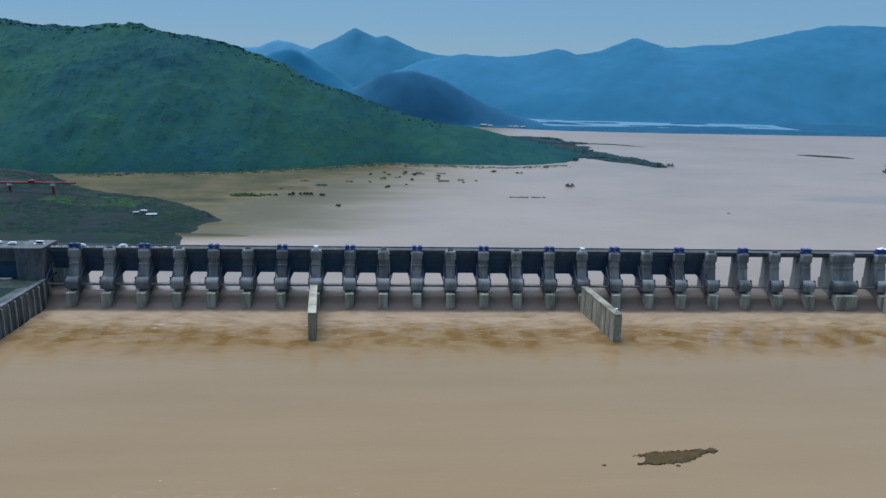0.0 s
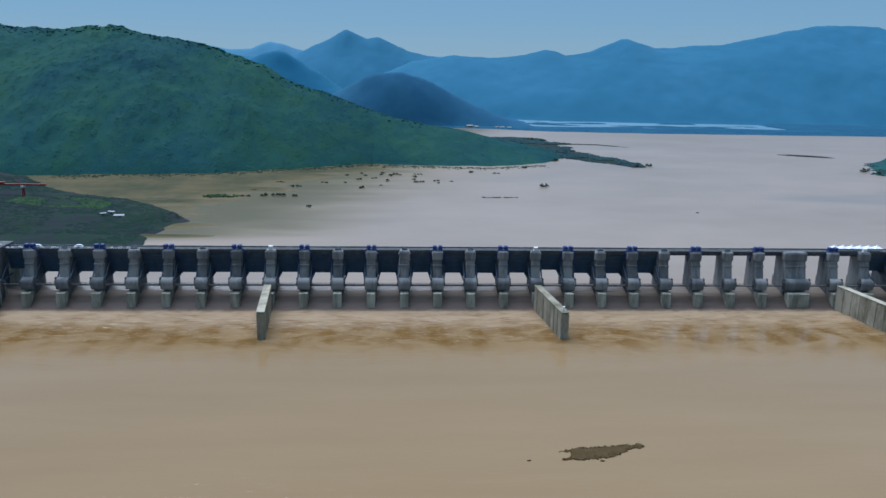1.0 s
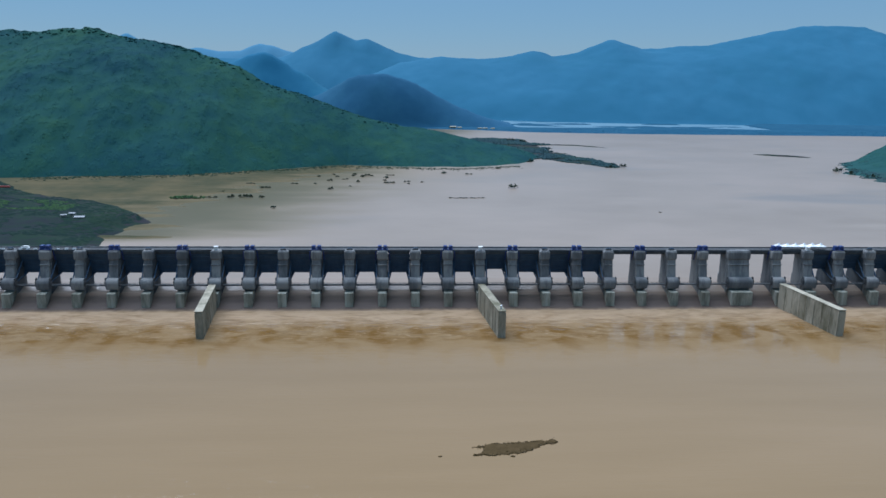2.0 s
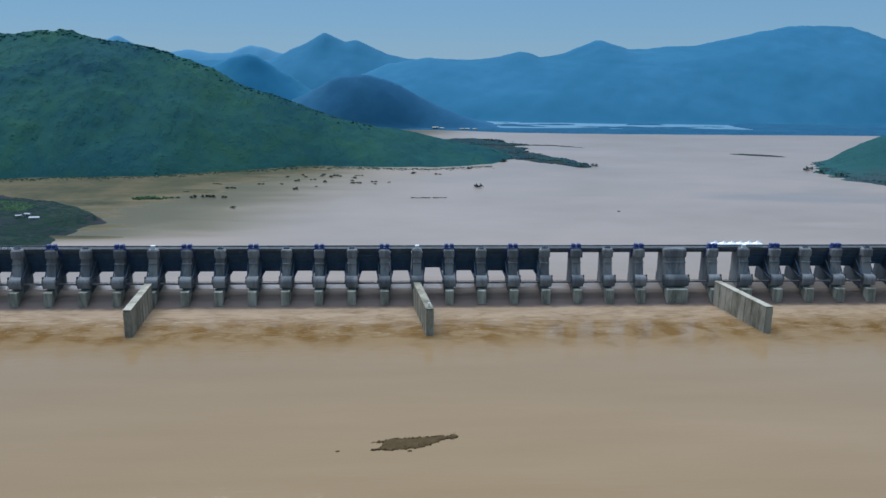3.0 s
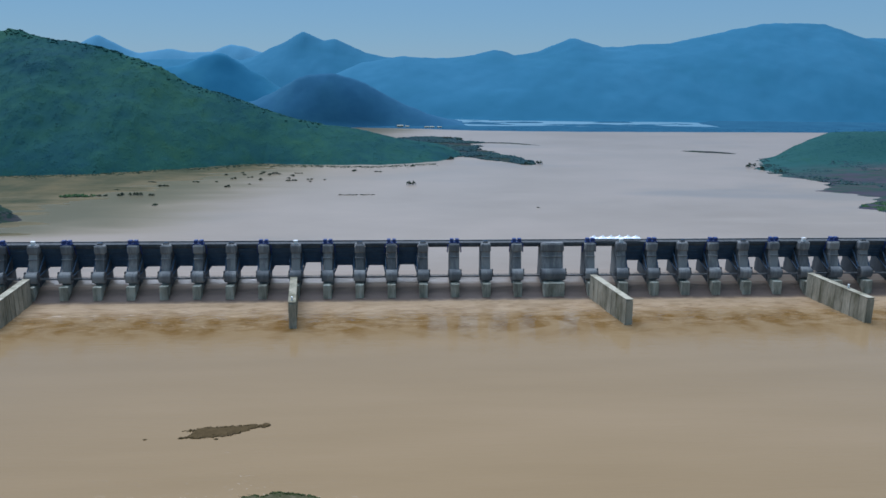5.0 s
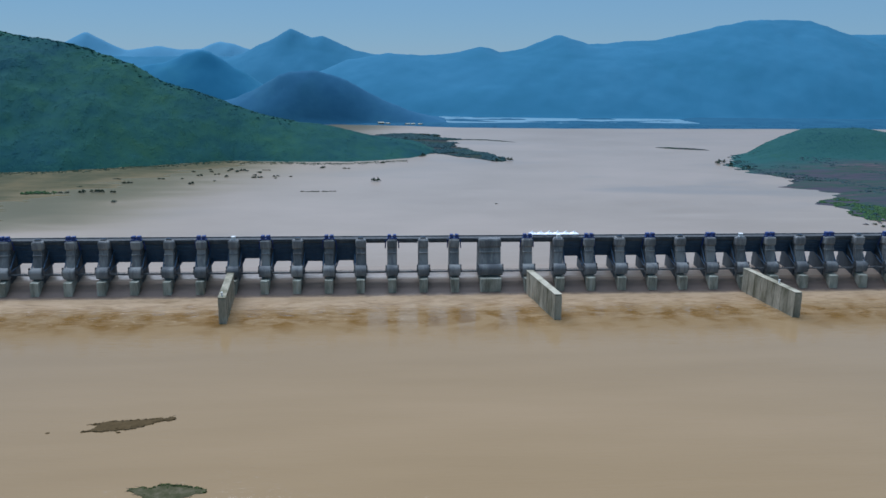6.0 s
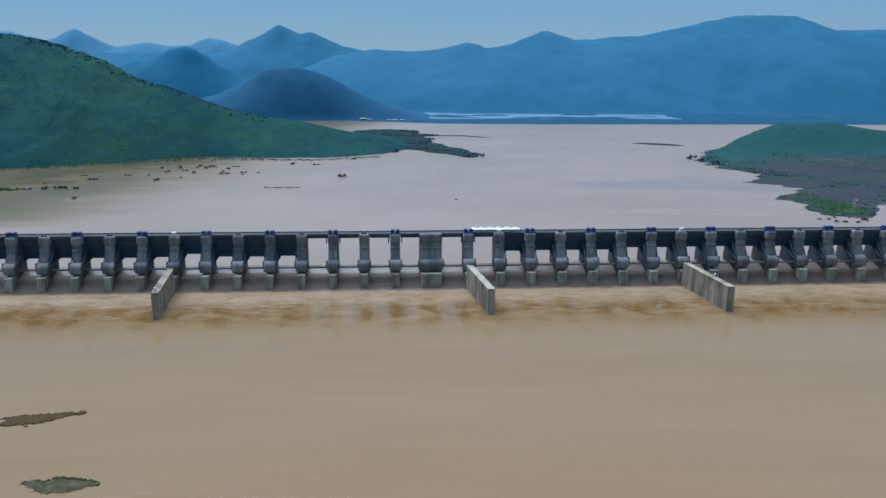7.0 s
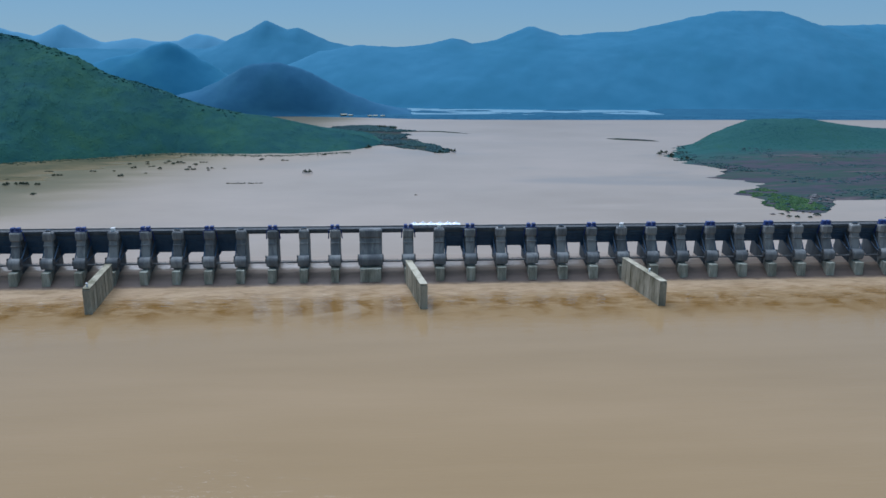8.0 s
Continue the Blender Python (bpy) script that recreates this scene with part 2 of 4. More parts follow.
    for key, value in (("From Min", -48), ("From Max", -22), ("To Min", 0.05), ("To Max", 0.6)):
        span.inputs[key].default_value = value
    links.new(axes.outputs["Y"], span.inputs["Value"])
    links.new(span.outputs[0], out.inputs["Roughness"])
    return m


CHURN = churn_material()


# ---- helpers for shapes ----
def mesh_of(name, verts, faces, mat, smooth=False):
    me = bpy.data.meshes.new(name)
    me.from_pydata(verts, [], faces)
    me.materials.append(mat)
    if smooth:
        me.polygons.foreach_set("use_smooth", [True] * len(me.polygons))
    me.update()
    return me


def thing(name, x=0.0, y=0.0, z=0.0, turn=0.0):
    ob = new(name)
    ob.matrix_basis = pose(x, y, z, 0, 0, turn)
    return ob


def part(name, bm, mat, parent, label="", smooth=False):
    """Links a bmesh as one mesh object under a thing or a part."""
    me = bpy.data.meshes.new(name)
    bmesh.ops.recalc_face_normals(bm, faces=bm.faces)
    bm.to_mesh(me)
    bm.free()
    me.materials.append(mat)
    if smooth:
        me.polygons.foreach_set("use_smooth", [True] * len(me.polygons))
    ob = new(name, me)
    ob.parent = parent
    if label:
        tagged(ob, label)
    return ob


def box(bm, x0, x1, y0, y1, z0, z1, bevel=0.0):
    made = bmesh.ops.create_cube(bm, size=1.0, matrix=Matrix.LocRotScale(((x0 + x1) / 2, (y0 + y1) / 2, (z0 + z1) / 2), None, (x1 - x0, y1 - y0, z1 - z0)))
    if bevel:
        edges = list({e for v in made["verts"] for e in v.link_edges})
        bmesh.ops.bevel(bm, geom=edges, offset=bevel, segments=1, affect="EDGES")
    return bm


def boxes(*some, bevel=0.0):
    bm = bmesh.new()
    for b in some:
        box(bm, *b, bevel=bevel)
    return bm


def prism(profile, x0, x1, bevel=0.0):
    """A side profile of (y, z) drawn out along x."""
    bm = bmesh.new()
    a = [bm.verts.new((x0, y, z)) for y, z in profile]
    b = [bm.verts.new((x1, y, z)) for y, z in profile]
    bm.faces.new(a)
    bm.faces.new(b[::-1])
    for n in range(len(a)):
        bm.faces.new((a[n], b[n], b[n - 1], a[n - 1]))
    if bevel:
        bmesh.ops.bevel(bm, geom=list(bm.edges), offset=bevel, segments=1, affect="EDGES")
    return bm


def bar(bm, a, b, r, sides=6, r2=None):
    """A round bar between two points."""
    a, b = Vector(a), Vector(b)
    turn = (b - a).to_track_quat("Z", "Y").to_matrix().to_4x4()
    bmesh.ops.create_cone(bm, cap_ends=True, segments=sides, radius1=r, radius2=r if r2 is None else r2, depth=(b - a).length, matrix=Matrix.Translation((a + b) / 2) @ turn)
    return bm


RNG = np.random.default_rng(7)
LATTICE = RNG.random((256, 256))


def value_noise(x, y):
    xi, yi = np.floor(x).astype(int), np.floor(y).astype(int)
    u, v = x - xi, y - yi
    u, v = u * u * (3 - 2 * u), v * v * (3 - 2 * v)
    a, b = LATTICE[xi % 256, yi % 256], LATTICE[(xi + 1) % 256, yi % 256]
    c, d = LATTICE[xi % 256, (yi + 1) % 256], LATTICE[(xi + 1) % 256, (yi + 1) % 256]
    return (a * (1 - u) + b * u) * (1 - v) + (c * (1 - u) + d * u) * v


def fbm(x, y, octaves=5):
    total, amp, norm = 0.0, 1.0, 0.0
    for k in range(octaves):
        total = total + amp * value_noise(x * 2**k + 17 * k, y * 2**k + 31 * k)
        norm, amp = norm + amp, amp * 0.5
    return total / norm * 2 - 1


def smoothstep(a, b, x):
    t = np.clip((x - a) / (b - a), 0, 1)
    return t * t * (3 - 2 * t)


def sheet(name, xs, ys, height, mat, smooth=True):
    """A height field over a grid."""
    gx, gy = np.meshgrid(xs, ys)
    gz = height(gx, gy) + 0 * gx
    nx, ny = len(xs), len(ys)
    idx = np.arange(nx * ny).reshape(ny, nx)
    quads = np.stack([idx[:-1, :-1], idx[:-1, 1:], idx[1:, 1:], idx[1:, :-1]], -1).reshape(-1, 4)
    return new(name, mesh_of(name, np.stack([gx, gy, gz], -1).reshape(-1, 3).tolist(), quads.tolist(), mat, smooth))


def icosahedron():
    bm = bmesh.new()
    bmesh.ops.create_icosphere(bm, subdivisions=1, radius=1.0)
    v = np.array([p.co[:] for p in bm.verts])
    f = np.array([[p.index for p in q.verts] for q in bm.faces])
    bm.free()
    return v, f


ICO_V, ICO_F = icosahedron()


def clump_mesh(name, places, sizes, mat, flat=0.8, rough=0.3, seed=1, drape=None):
    """Many small uneven leaf clumps as one mesh; drape: the ground whose slope they follow."""
    rng = np.random.default_rng(seed)
    places, sizes = np.asarray(places, float), np.asarray(sizes, float)
    n, k = len(places), len(ICO_V)
    jitter = 1 + rough * (rng.random((n, k, 1)) * 2 - 1)
    turn = rng.random(n) * 6.283
    c, s = np.cos(turn)[:, None], np.sin(turn)[:, None]
    v = ICO_V[None] * jitter * sizes[:, None, None]
    v = np.stack([v[..., 0] * c - v[..., 1] * s, v[..., 0] * s + v[..., 1] * c, v[..., 2] * flat], -1) + places[:, None]
    if drape:
        v[..., 2] += drape(v[..., 0], v[..., 1]) - drape(places[:, 0], places[:, 1])[:, None]
    f = ICO_F[None] + (np.arange(n) * k)[:, None, None]
    me = bpy.data.meshes.new(name)
    me.vertices.add(n * k)
    me.vertices.foreach_set("co", v.ravel())
    me.loops.add(n * len(ICO_F) * 3)
    me.loops.foreach_set("vertex_index", f.ravel())
    me.polygons.add(n * len(ICO_F))
    me.polygons.foreach_set("loop_start", np.arange(n * len(ICO_F)) * 3)
    me.materials.append(mat)
    me.update(calc_edges=True)
    me.validate()
    return me


# ---- ground and water ----
LAKE = 9.27
ground = tagged(sheet("ground", np.linspace(-4700, 4700, 48), np.linspace(-2500, 4600, 36), lambda x, y: -9 + 0 * x, MUD), "muddy river bed and distant plain", "ground", kind="structure")


def water_level(x, y):
    """The lake, the drop over the crest, the churned pool and the calm tail water."""
    drop = np.interp(y, [-15.4, -12.6, -9.6, -6.8, -3, 1, 7, 15], [0.0, 0.6, 2.6, 5.0, 7.1, 8.2, 8.9, LAKE])
    churn = smoothstep(-9, -16, y) * smoothstep(-62, -32, y)
    boil = np.abs(fbm(x / 9.0, y / 5.0, 4)) * 2.4 + fbm(x / 2.6, y / 2.0, 3) * 0.5 - 0.5
    return drop + churn * boil * 0.3


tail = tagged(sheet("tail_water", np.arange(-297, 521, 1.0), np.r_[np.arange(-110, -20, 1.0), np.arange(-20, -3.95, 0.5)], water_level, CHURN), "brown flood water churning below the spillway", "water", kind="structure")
tagged(sheet("approach_water", np.arange(-299, 522, 3.0), np.linspace(-4, 22, 27), water_level, LAKE_WATER), "smooth brown water sliding over the spillway crest", "water", kind="structure")
calm = tagged(sheet("river", np.linspace(-2400, 2400, 60), np.r_[-2500, -1500, -900, np.linspace(-600, -110, 20)], lambda x, y: 0 * x, WATER), "calm muddy brown river below the dam", "water", kind="structure")
lake = tagged(sheet("reservoir", np.linspace(-2400, 2400, 60), np.linspace(22.0, 2200, 60), lambda x, y: LAKE + 0 * x, LAKE_WATER), "wide muddy brown reservoir behind the dam", "water", kind="structure")

# ---- hills and shores ----
def ridge_hill(name, knots, ridge_y, foot, back, mat, label, steps=(150, 60), rough=0.06, seed=0.0, power=1.0, base=4.0, soften=0.0, smooth=0.0, bulge=0.5):
    """A hill whose crest runs along x with the given heights and falls off to its foot line and its back."""
    kx, kz = [k[0] for k in knots], [k[1] for k in knots]
    xs = np.linspace(kx[0], kx[-1], steps[0])

    even = np.linspace(kx[0], kx[-1], 400)
    low = np.interp(even, kx, kz)
    if smooth:
        reach = max(1, int(smooth / (even[1] - even[0])))
        low = np.convolve(np.pad(low, reach, mode="edge"), np.hanning(2 * reach + 3)[1:-1] / np.hanning(2 * reach + 3)[1:-1].sum(), mode="valid")

    def height(x, y):
        bend = fbm(x / 160 + seed, y / 160 + seed, 3) * 26
        crest = np.interp(x, kx, kz)
        line = np.interp(x, kx, ridge_y) if np.ndim(ridge_y) else ridge_y
        near = np.interp(x, [f[0] for f in foot], [f[1] for f in foot])
        run = np.interp(x, kx, back) if np.ndim(back) else back
        t = np.where(y < line, (y - near + bend * 0.5) / (line - near), (line + run - y + bend) / run)
        t = np.clip(t, -0.3, 1)
        if smooth:
            under = np.minimum(np.interp(x, even, low), crest + 12)
            crest = under + (crest - under) * smoothstep(0.55, 1.0, t)
        s = np.where(t > 0, np.abs(t) ** power * (1 + bulge - bulge * np.abs(t)), t * 0.3)
        s = s - soften * smoothstep(-150, -40, x) * np.exp(-np.abs(1 - t) / 0.1)
        gully = fbm(x / 55 + seed, y / 90 - seed, 5) * rough * (crest - base) * np.clip(t * 4 * (1.25 - t), 0, 1)
        return base + (crest - base) * s + gully + 1.2 * fbm(x / 14, y / 14, 2)

    lo = min(f[1] for f in foot) - 60
    hi = (max(ridge_y) if np.ndim(ridge_y) else ridge_y) + np.max(back)
    ob = sheet(name, xs, np.linspace(lo, hi, steps[1]), height, mat)
    tagged(ob, label, "hill", kind="structure")
    return ob, height


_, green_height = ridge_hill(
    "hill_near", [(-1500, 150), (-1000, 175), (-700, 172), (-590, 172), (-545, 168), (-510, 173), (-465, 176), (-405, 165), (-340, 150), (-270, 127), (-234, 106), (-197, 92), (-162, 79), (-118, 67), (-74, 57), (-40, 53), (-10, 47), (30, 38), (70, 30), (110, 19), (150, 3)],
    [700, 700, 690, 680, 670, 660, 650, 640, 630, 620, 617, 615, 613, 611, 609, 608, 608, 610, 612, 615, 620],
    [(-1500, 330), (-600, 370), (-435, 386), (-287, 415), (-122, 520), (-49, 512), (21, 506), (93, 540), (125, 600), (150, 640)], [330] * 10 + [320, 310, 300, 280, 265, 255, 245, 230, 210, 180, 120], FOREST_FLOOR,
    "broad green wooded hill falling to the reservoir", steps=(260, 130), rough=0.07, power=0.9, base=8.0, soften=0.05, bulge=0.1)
ridge_hill("hill_dark", [(-420, 20), (-330, 40), (-255, 58), (-213, 78), (-163, 108), (-143, 114), (-84, 116), (-55, 109), (-26, 96), (21, 69), (69, 48), (105, 33), (150, 20), (200, 6)], 1200, [(-420, 1080), (200, 1150)], 260, DARK_HILL, "dark slate-blue wooded knoll by the far shore, haze in its colour", rough=0.05, seed=3.0, base=7, smooth=50)
ridge_hill("hill_cone", [(-1100, 30), (-800, 60), (-620, 90), (-520, 120), (-456, 132), (-413, 151), (-385, 161), (-374, 163), (-356, 157), (-336, 143), (-305, 124), (-274, 107), (-243, 84), (-200, 58), (-90, 20)], 1440, [(-1100, 1250), (-90, 1330)], 300, CONE_HILL, "haze-blue conical wooded hill across the water", rough=0.04, seed=5.0, base=7, smooth=140)
ridge_hill("hill_range_east", [(-250, 60), (-60, 140), (58, 160), (186, 158), (270, 166), (303, 176), (322, 180), (345, 177), (380, 165), (444, 175), (510, 201), (540, 213), (556, 213), (590, 204), (639, 190), (740, 197), (835, 205), (997, 240), (1143, 264), (1283, 264), (1409, 226), (1614, 228), (1900, 240), (2400, 200)], 1790, [(-250, 1500), (300, 1340), (2400, 1180)], 420, FAR_HILL, "long haze-blue mountain range behind the reservoir", steps=(300, 90), rough=0.022, seed=8.0, base=7, smooth=220)
ridge_hill("hill_range_twin", [(-1500, 150), (-1000, 150), (-707, 150), (-480, 152), (-442, 163), (-347, 205), (-290, 236), (-274, 246), (-250, 236), (-204, 217), (-165, 224), (-110, 196), (-59, 175), (57, 158), (400, 155), (900, 160)], 2270, [(-1500, 1900), (900, 1900)], 400, FAR_HILL, "haze-blue twin-peaked mountain in the distance", steps=(280, 60), rough=0.022, seed=11.0, base=7, smooth=220)
ridge_hill("hill_range_west", [(-2200, 210), (-1303, 226), (-1185, 193), (-1120, 221), (-1077, 237), (-1033, 216), (-979, 190), (-936, 177), (-851, 186), (-809, 188), (-746, 180), (-662, 180), (-618, 198), (-582, 208), (-543, 205), (-491, 183), (-440, 174), (-300, 165), (600, 165), (1500, 170)], 2600, [(-2200, 2350), (1500, 2350)], 400, FARTHEST_HILL, "palest haze-blue mountains on the horizon", steps=(260, 40), rough=0.03, seed=14.0, base=7)

def with_green_top(mat, low, high):
    """The same earth, grown over with forest colours above a ragged line that sinks inland."""
    m = mat.copy()
    m.name = "earth_with_green_top"
    nodes, links = m.node_tree.nodes, m.node_tree.links
    out = nodes["Principled BSDF"]
    base = out.inputs["Base Color"].links[0].from_socket
    place, axes, tex = nodes.new("ShaderNodeNewGeometry"), nodes.new("ShaderNodeSeparateXYZ"), nodes.new("ShaderNodeTexNoise")
    tex.inputs["Scale"].default_value = 0.03
    links.new(place.outputs["Position"], axes.inputs[0])
    links.new(place.outputs["Position"], tex.inputs["Vector"])
    push, span, blend = nodes.new("ShaderNodeMath"), nodes.new("ShaderNodeMapRange"), nodes.new("ShaderNodeMix")
    push.operation = "MULTIPLY_ADD"
    links.new(tex.outputs["Fac"], push.inputs[0])
    push.inputs[1].default_value = 8.0
    back = nodes.new("ShaderNodeMath")
    back.operation = "MULTIPLY_ADD"
    links.new(axes.outputs["Y"], back.inputs[0])
    back.inputs[1].default_value = 0.07
    links.new(axes.outputs["Z"], back.inputs[2])
    west = nodes.new("ShaderNodeMapRange")
    for key, value in (("From Min", 480), ("From Max", 640), ("To Min", 9.0), ("To Max", 0.0)):
        west.inputs[key].default_value = value
    links.new(axes.outputs["X"], west.inputs["Value"])
    shifted = nodes.new("ShaderNodeMath")
    links.new(back.outputs[0], shifted.inputs[0])
    links.new(west.outputs[0], shifted.inputs[1])
    links.new(shifted.outputs[0], push.inputs[2])
    span.inputs["From Min"].default_value, span.inputs["From Max"].default_value = low + 4, high + 4
    links.new(push.outputs[0], span.inputs["Value"])
    blend.data_type = "RGBA"
    links.new(span.outputs[0], blend.inputs["Factor"])
    links.new(base, blend.inputs["A"])
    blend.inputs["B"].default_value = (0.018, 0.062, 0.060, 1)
    links.new(blend.outputs["Result"], out.inputs["Base Color"])
    return m


HEADLAND = with_green_top(EARTH, 45, 52)


def with_silt_edge(mat):
    """Bare pale silt on the parts that lie hardly above the lake."""
    nodes, links = mat.node_tree.nodes, mat.node_tree.links
    out = nodes["Principled BSDF"]
    base = out.inputs["Base Color"].links[0].from_socket
    place, axes, tex = nodes.new("ShaderNodeNewGeometry"), nodes.new("ShaderNodeSeparateXYZ"), nodes.new("ShaderNodeTexNoise")
    tex.inputs["Scale"].default_value = 0.06
    links.new(place.outputs["Position"], axes.inputs[0])
    links.new(place.outputs["Position"], tex.inputs["Vector"])
    push, span, blend = nodes.new("ShaderNodeMath"), nodes.new("ShaderNodeMapRange"), nodes.new("ShaderNodeMix")
    push.operation = "MULTIPLY_ADD"
    links.new(tex.outputs["Fac"], push.inputs[0])
    push.inputs[1].default_value = 1.0
    links.new(axes.outputs["Z"], push.inputs[2])
    span.inputs["From Min"].default_value, span.inputs["From Max"].default_value = LAKE + 0.4, LAKE + 1.2
    links.new(push.outputs[0], span.inputs["Value"])
    blend.data_type = "RGBA"
    links.new(span.outputs[0], blend.inputs["Factor"])
    blend.inputs["A"].default_value = (0.112, 0.088, 0.044, 1)
    links.new(base, blend.inputs["B"])
    links.new(blend.outputs["Result"], out.inputs["Base Color"])


with_silt_edge(MUD)

def with_shallows(mat):
    """Lake water: yellow silt stirred up in the shallows off the west shore, and faint wind lanes elsewhere."""
    nodes, links = mat.node_tree.nodes, mat.node_tree.links
    out = nodes["Principled BSDF"]
    base = out.inputs["Base Color"].links[0].from_socket
    place, axes = nodes.new("ShaderNodeNewGeometry"), nodes.new("ShaderNodeSeparateXYZ")
    links.new(place.outputs["Position"], axes.inputs[0])

    def noisy(scale, stretch, detail):
        shape, tex = nodes.new("ShaderNodeMapping"), nodes.new("ShaderNodeTexNoise")
        shape.inputs["Scale"].default_value = stretch
        tex.inputs["Scale"].default_value, tex.inputs["Detail"].default_value, tex.inputs["Distortion"].default_value = scale, detail, 0.8
        links.new(place.outputs["Position"], shape.inputs[0])
        links.new(shape.outputs[0], tex.inputs["Vector"])
        return tex.outputs["Fac"]

    def madd(value, factor, add):
        node = nodes.new("ShaderNodeMath")
        node.operation = "MULTIPLY_ADD"
        links.new(value, node.inputs[0])
        node.inputs[1].default_value = factor
        if isinstance(add, (int, float)):
            node.inputs[2].default_value = add
        else:
            links.new(add, node.inputs[2])
        return node.outputs[0]

    def fade(value, lo, hi, top):
        node = nodes.new("ShaderNodeMapRange")
        node.interpolation_type = "SMOOTHSTEP"
        for key, v in (("From Min", lo), ("From Max", hi), ("To Min", 0.0), ("To Max", top)):
            node.inputs[key].default_value = v
        links.new(value, node.inputs["Value"])
        return node.outputs[0]

    def blend(fac, a, colour):
        node = nodes.new("ShaderNodeMix")
        node.data_type = "RGBA"
        links.new(fac, node.inputs["Factor"])
        links.new(a, node.inputs["A"])
        node.inputs["B"].default_value = (*colour, 1)
        return node.outputs["Result"]

    lanes = fade(noisy(0.011, (0.3, 1.0, 1), 5), 0.52, 0.72, 0.6)
    out_colour = blend(lanes, base, (0.178, 0.158, 0.138))
    pale = fade(noisy(0.02, (0.16, 1.0, 1), 4), 0.60, 0.78, 0.5)
    out_colour = blend(pale, out_colour, (0.34, 0.275, 0.215))
    off_shore = madd(axes.outputs["Y"], -0.25, axes.outputs["X"])
    pushed = madd(noisy(0.016, (0.5, 1.6, 1), 5), 130.0, off_shore)
    near_dam = nodes.new("ShaderNodeMath")
    links.new(pushed, near_dam.inputs[0])
    links.new(fade(axes.outputs["Y"], 128, 92, 170.0), near_dam.inputs[1])
    pushed = near_dam.outputs[0]
    out_colour = blend(fade(pushed, -50, -180, 0.85), out_colour, (0.168, 0.130, 0.070))
    out_colour = blend(fade(pushed, -105, -215, 0.85), out_colour, (0.080, 0.068, 0.031))
    links.new(out_colour, out.inputs["Base Color"])


with_shallows(LAKE_WATER)

# flats and banks: low land that meets the lake in a ragged line
def flat_height(x, y):
    rise = np.interp(y - np.interp(x, [-700, -435, -287, -122, 93, 160], [330, 350, 385, 480, 545, 590]), [-190, -60, 0, 60], [-1.3, -0.2, 0.9, 2.0])
    beach = 1.35 * smoothstep(-150, -290, x) * smoothstep(60, 150, y) - 1.6 * smoothstep(-190, -60, x)
    beach = beach + 1.7 * np.exp(-(((y - 120 - 4 * fbm(x / 30, x / 30, 2)) / 5) ** 2)) * smoothstep(-190, -240, x)
    return LAKE + rise + beach + 1.0 * fbm(x / 75, y / 15, 5)


flats = tagged(sheet("mud_flat", np.linspace(-900, 170, 260), np.linspace(90, 640, 190), flat_height, MUD), "yellow-brown mud flat with grass at the lake edge", "shore", kind="structure")


def spit_height(x, y):
    line = np.interp(y, [500, 530, 560, 607, 640, 665, 715, 800, 880, 920], [210, 206, 195, 163, 128, 108, 96, 98, 95, 85])
    wide = np.interp(y, [505, 530, 560, 607, 640, 665, 715, 800, 880, 920], [8, 14, 24, 36, 56, 76, 66, 60, 54, 40])
    return LAKE + 1.6 - 1.6 * np.abs(x - line) / wide + 0.8 * fbm(x / 12, y / 14, 4) - 3 * smoothstep(525, 505, y) - 3 * smoothstep(890, 925, y) + 1.5 * np.exp(-(((y - 806) / 8) ** 2)) * smoothstep(225, 160, x) * smoothstep(120, 160, x)


spit = tagged(sheet("spit", np.linspace(-10, 250, 130), np.linspace(490, 940, 180), spit_height, BANK), "low wooded spit of land reaching into the lake", "shore", kind="structure")


def left_bank_height(x, y):
    wobble = 9 * fbm(x / 45, y / 30, 4)
    upper = np.interp(x, [-900, -550, -490, -422, -369, -329, -286, -262, -246], [470, 455, 425, 330, 282, 268, 228, 192, 166]) - y + wobble
    outer = np.interp(y, [16, 90, 118, 150, 183, 200], [-266, -262, -262, -256, -246, -262]) - x + wobble
    inside = np.minimum(np.minimum(upper, outer * 1.2), (y - 34) * 0.8 + wobble * 0.4)
    rise = np.interp(inside, [-30, 0, 14, 40, 110], [-2.5, 0.0, 2.6, 4.6, 7.5])
    return LAKE + rise + 1.6 * fbm(x / 26, y / 26, 5) * smoothstep(0, 25, inside) + 5 * smoothstep(-330, -420, x) * smoothstep(20, 90, inside) + 3.2 * np.exp(-(((x - y * 0.45 + 347) / 9) ** 2) - ((y - 192) / 34) ** 2) * smoothstep(0, 8, inside)


tagged(sheet("bank_left", np.linspace(-900, -215, 200), np.linspace(16, 480, 150), left_bank_height, BANK), "dark scrubby earth bank beside the dam", "bank", kind="structure")


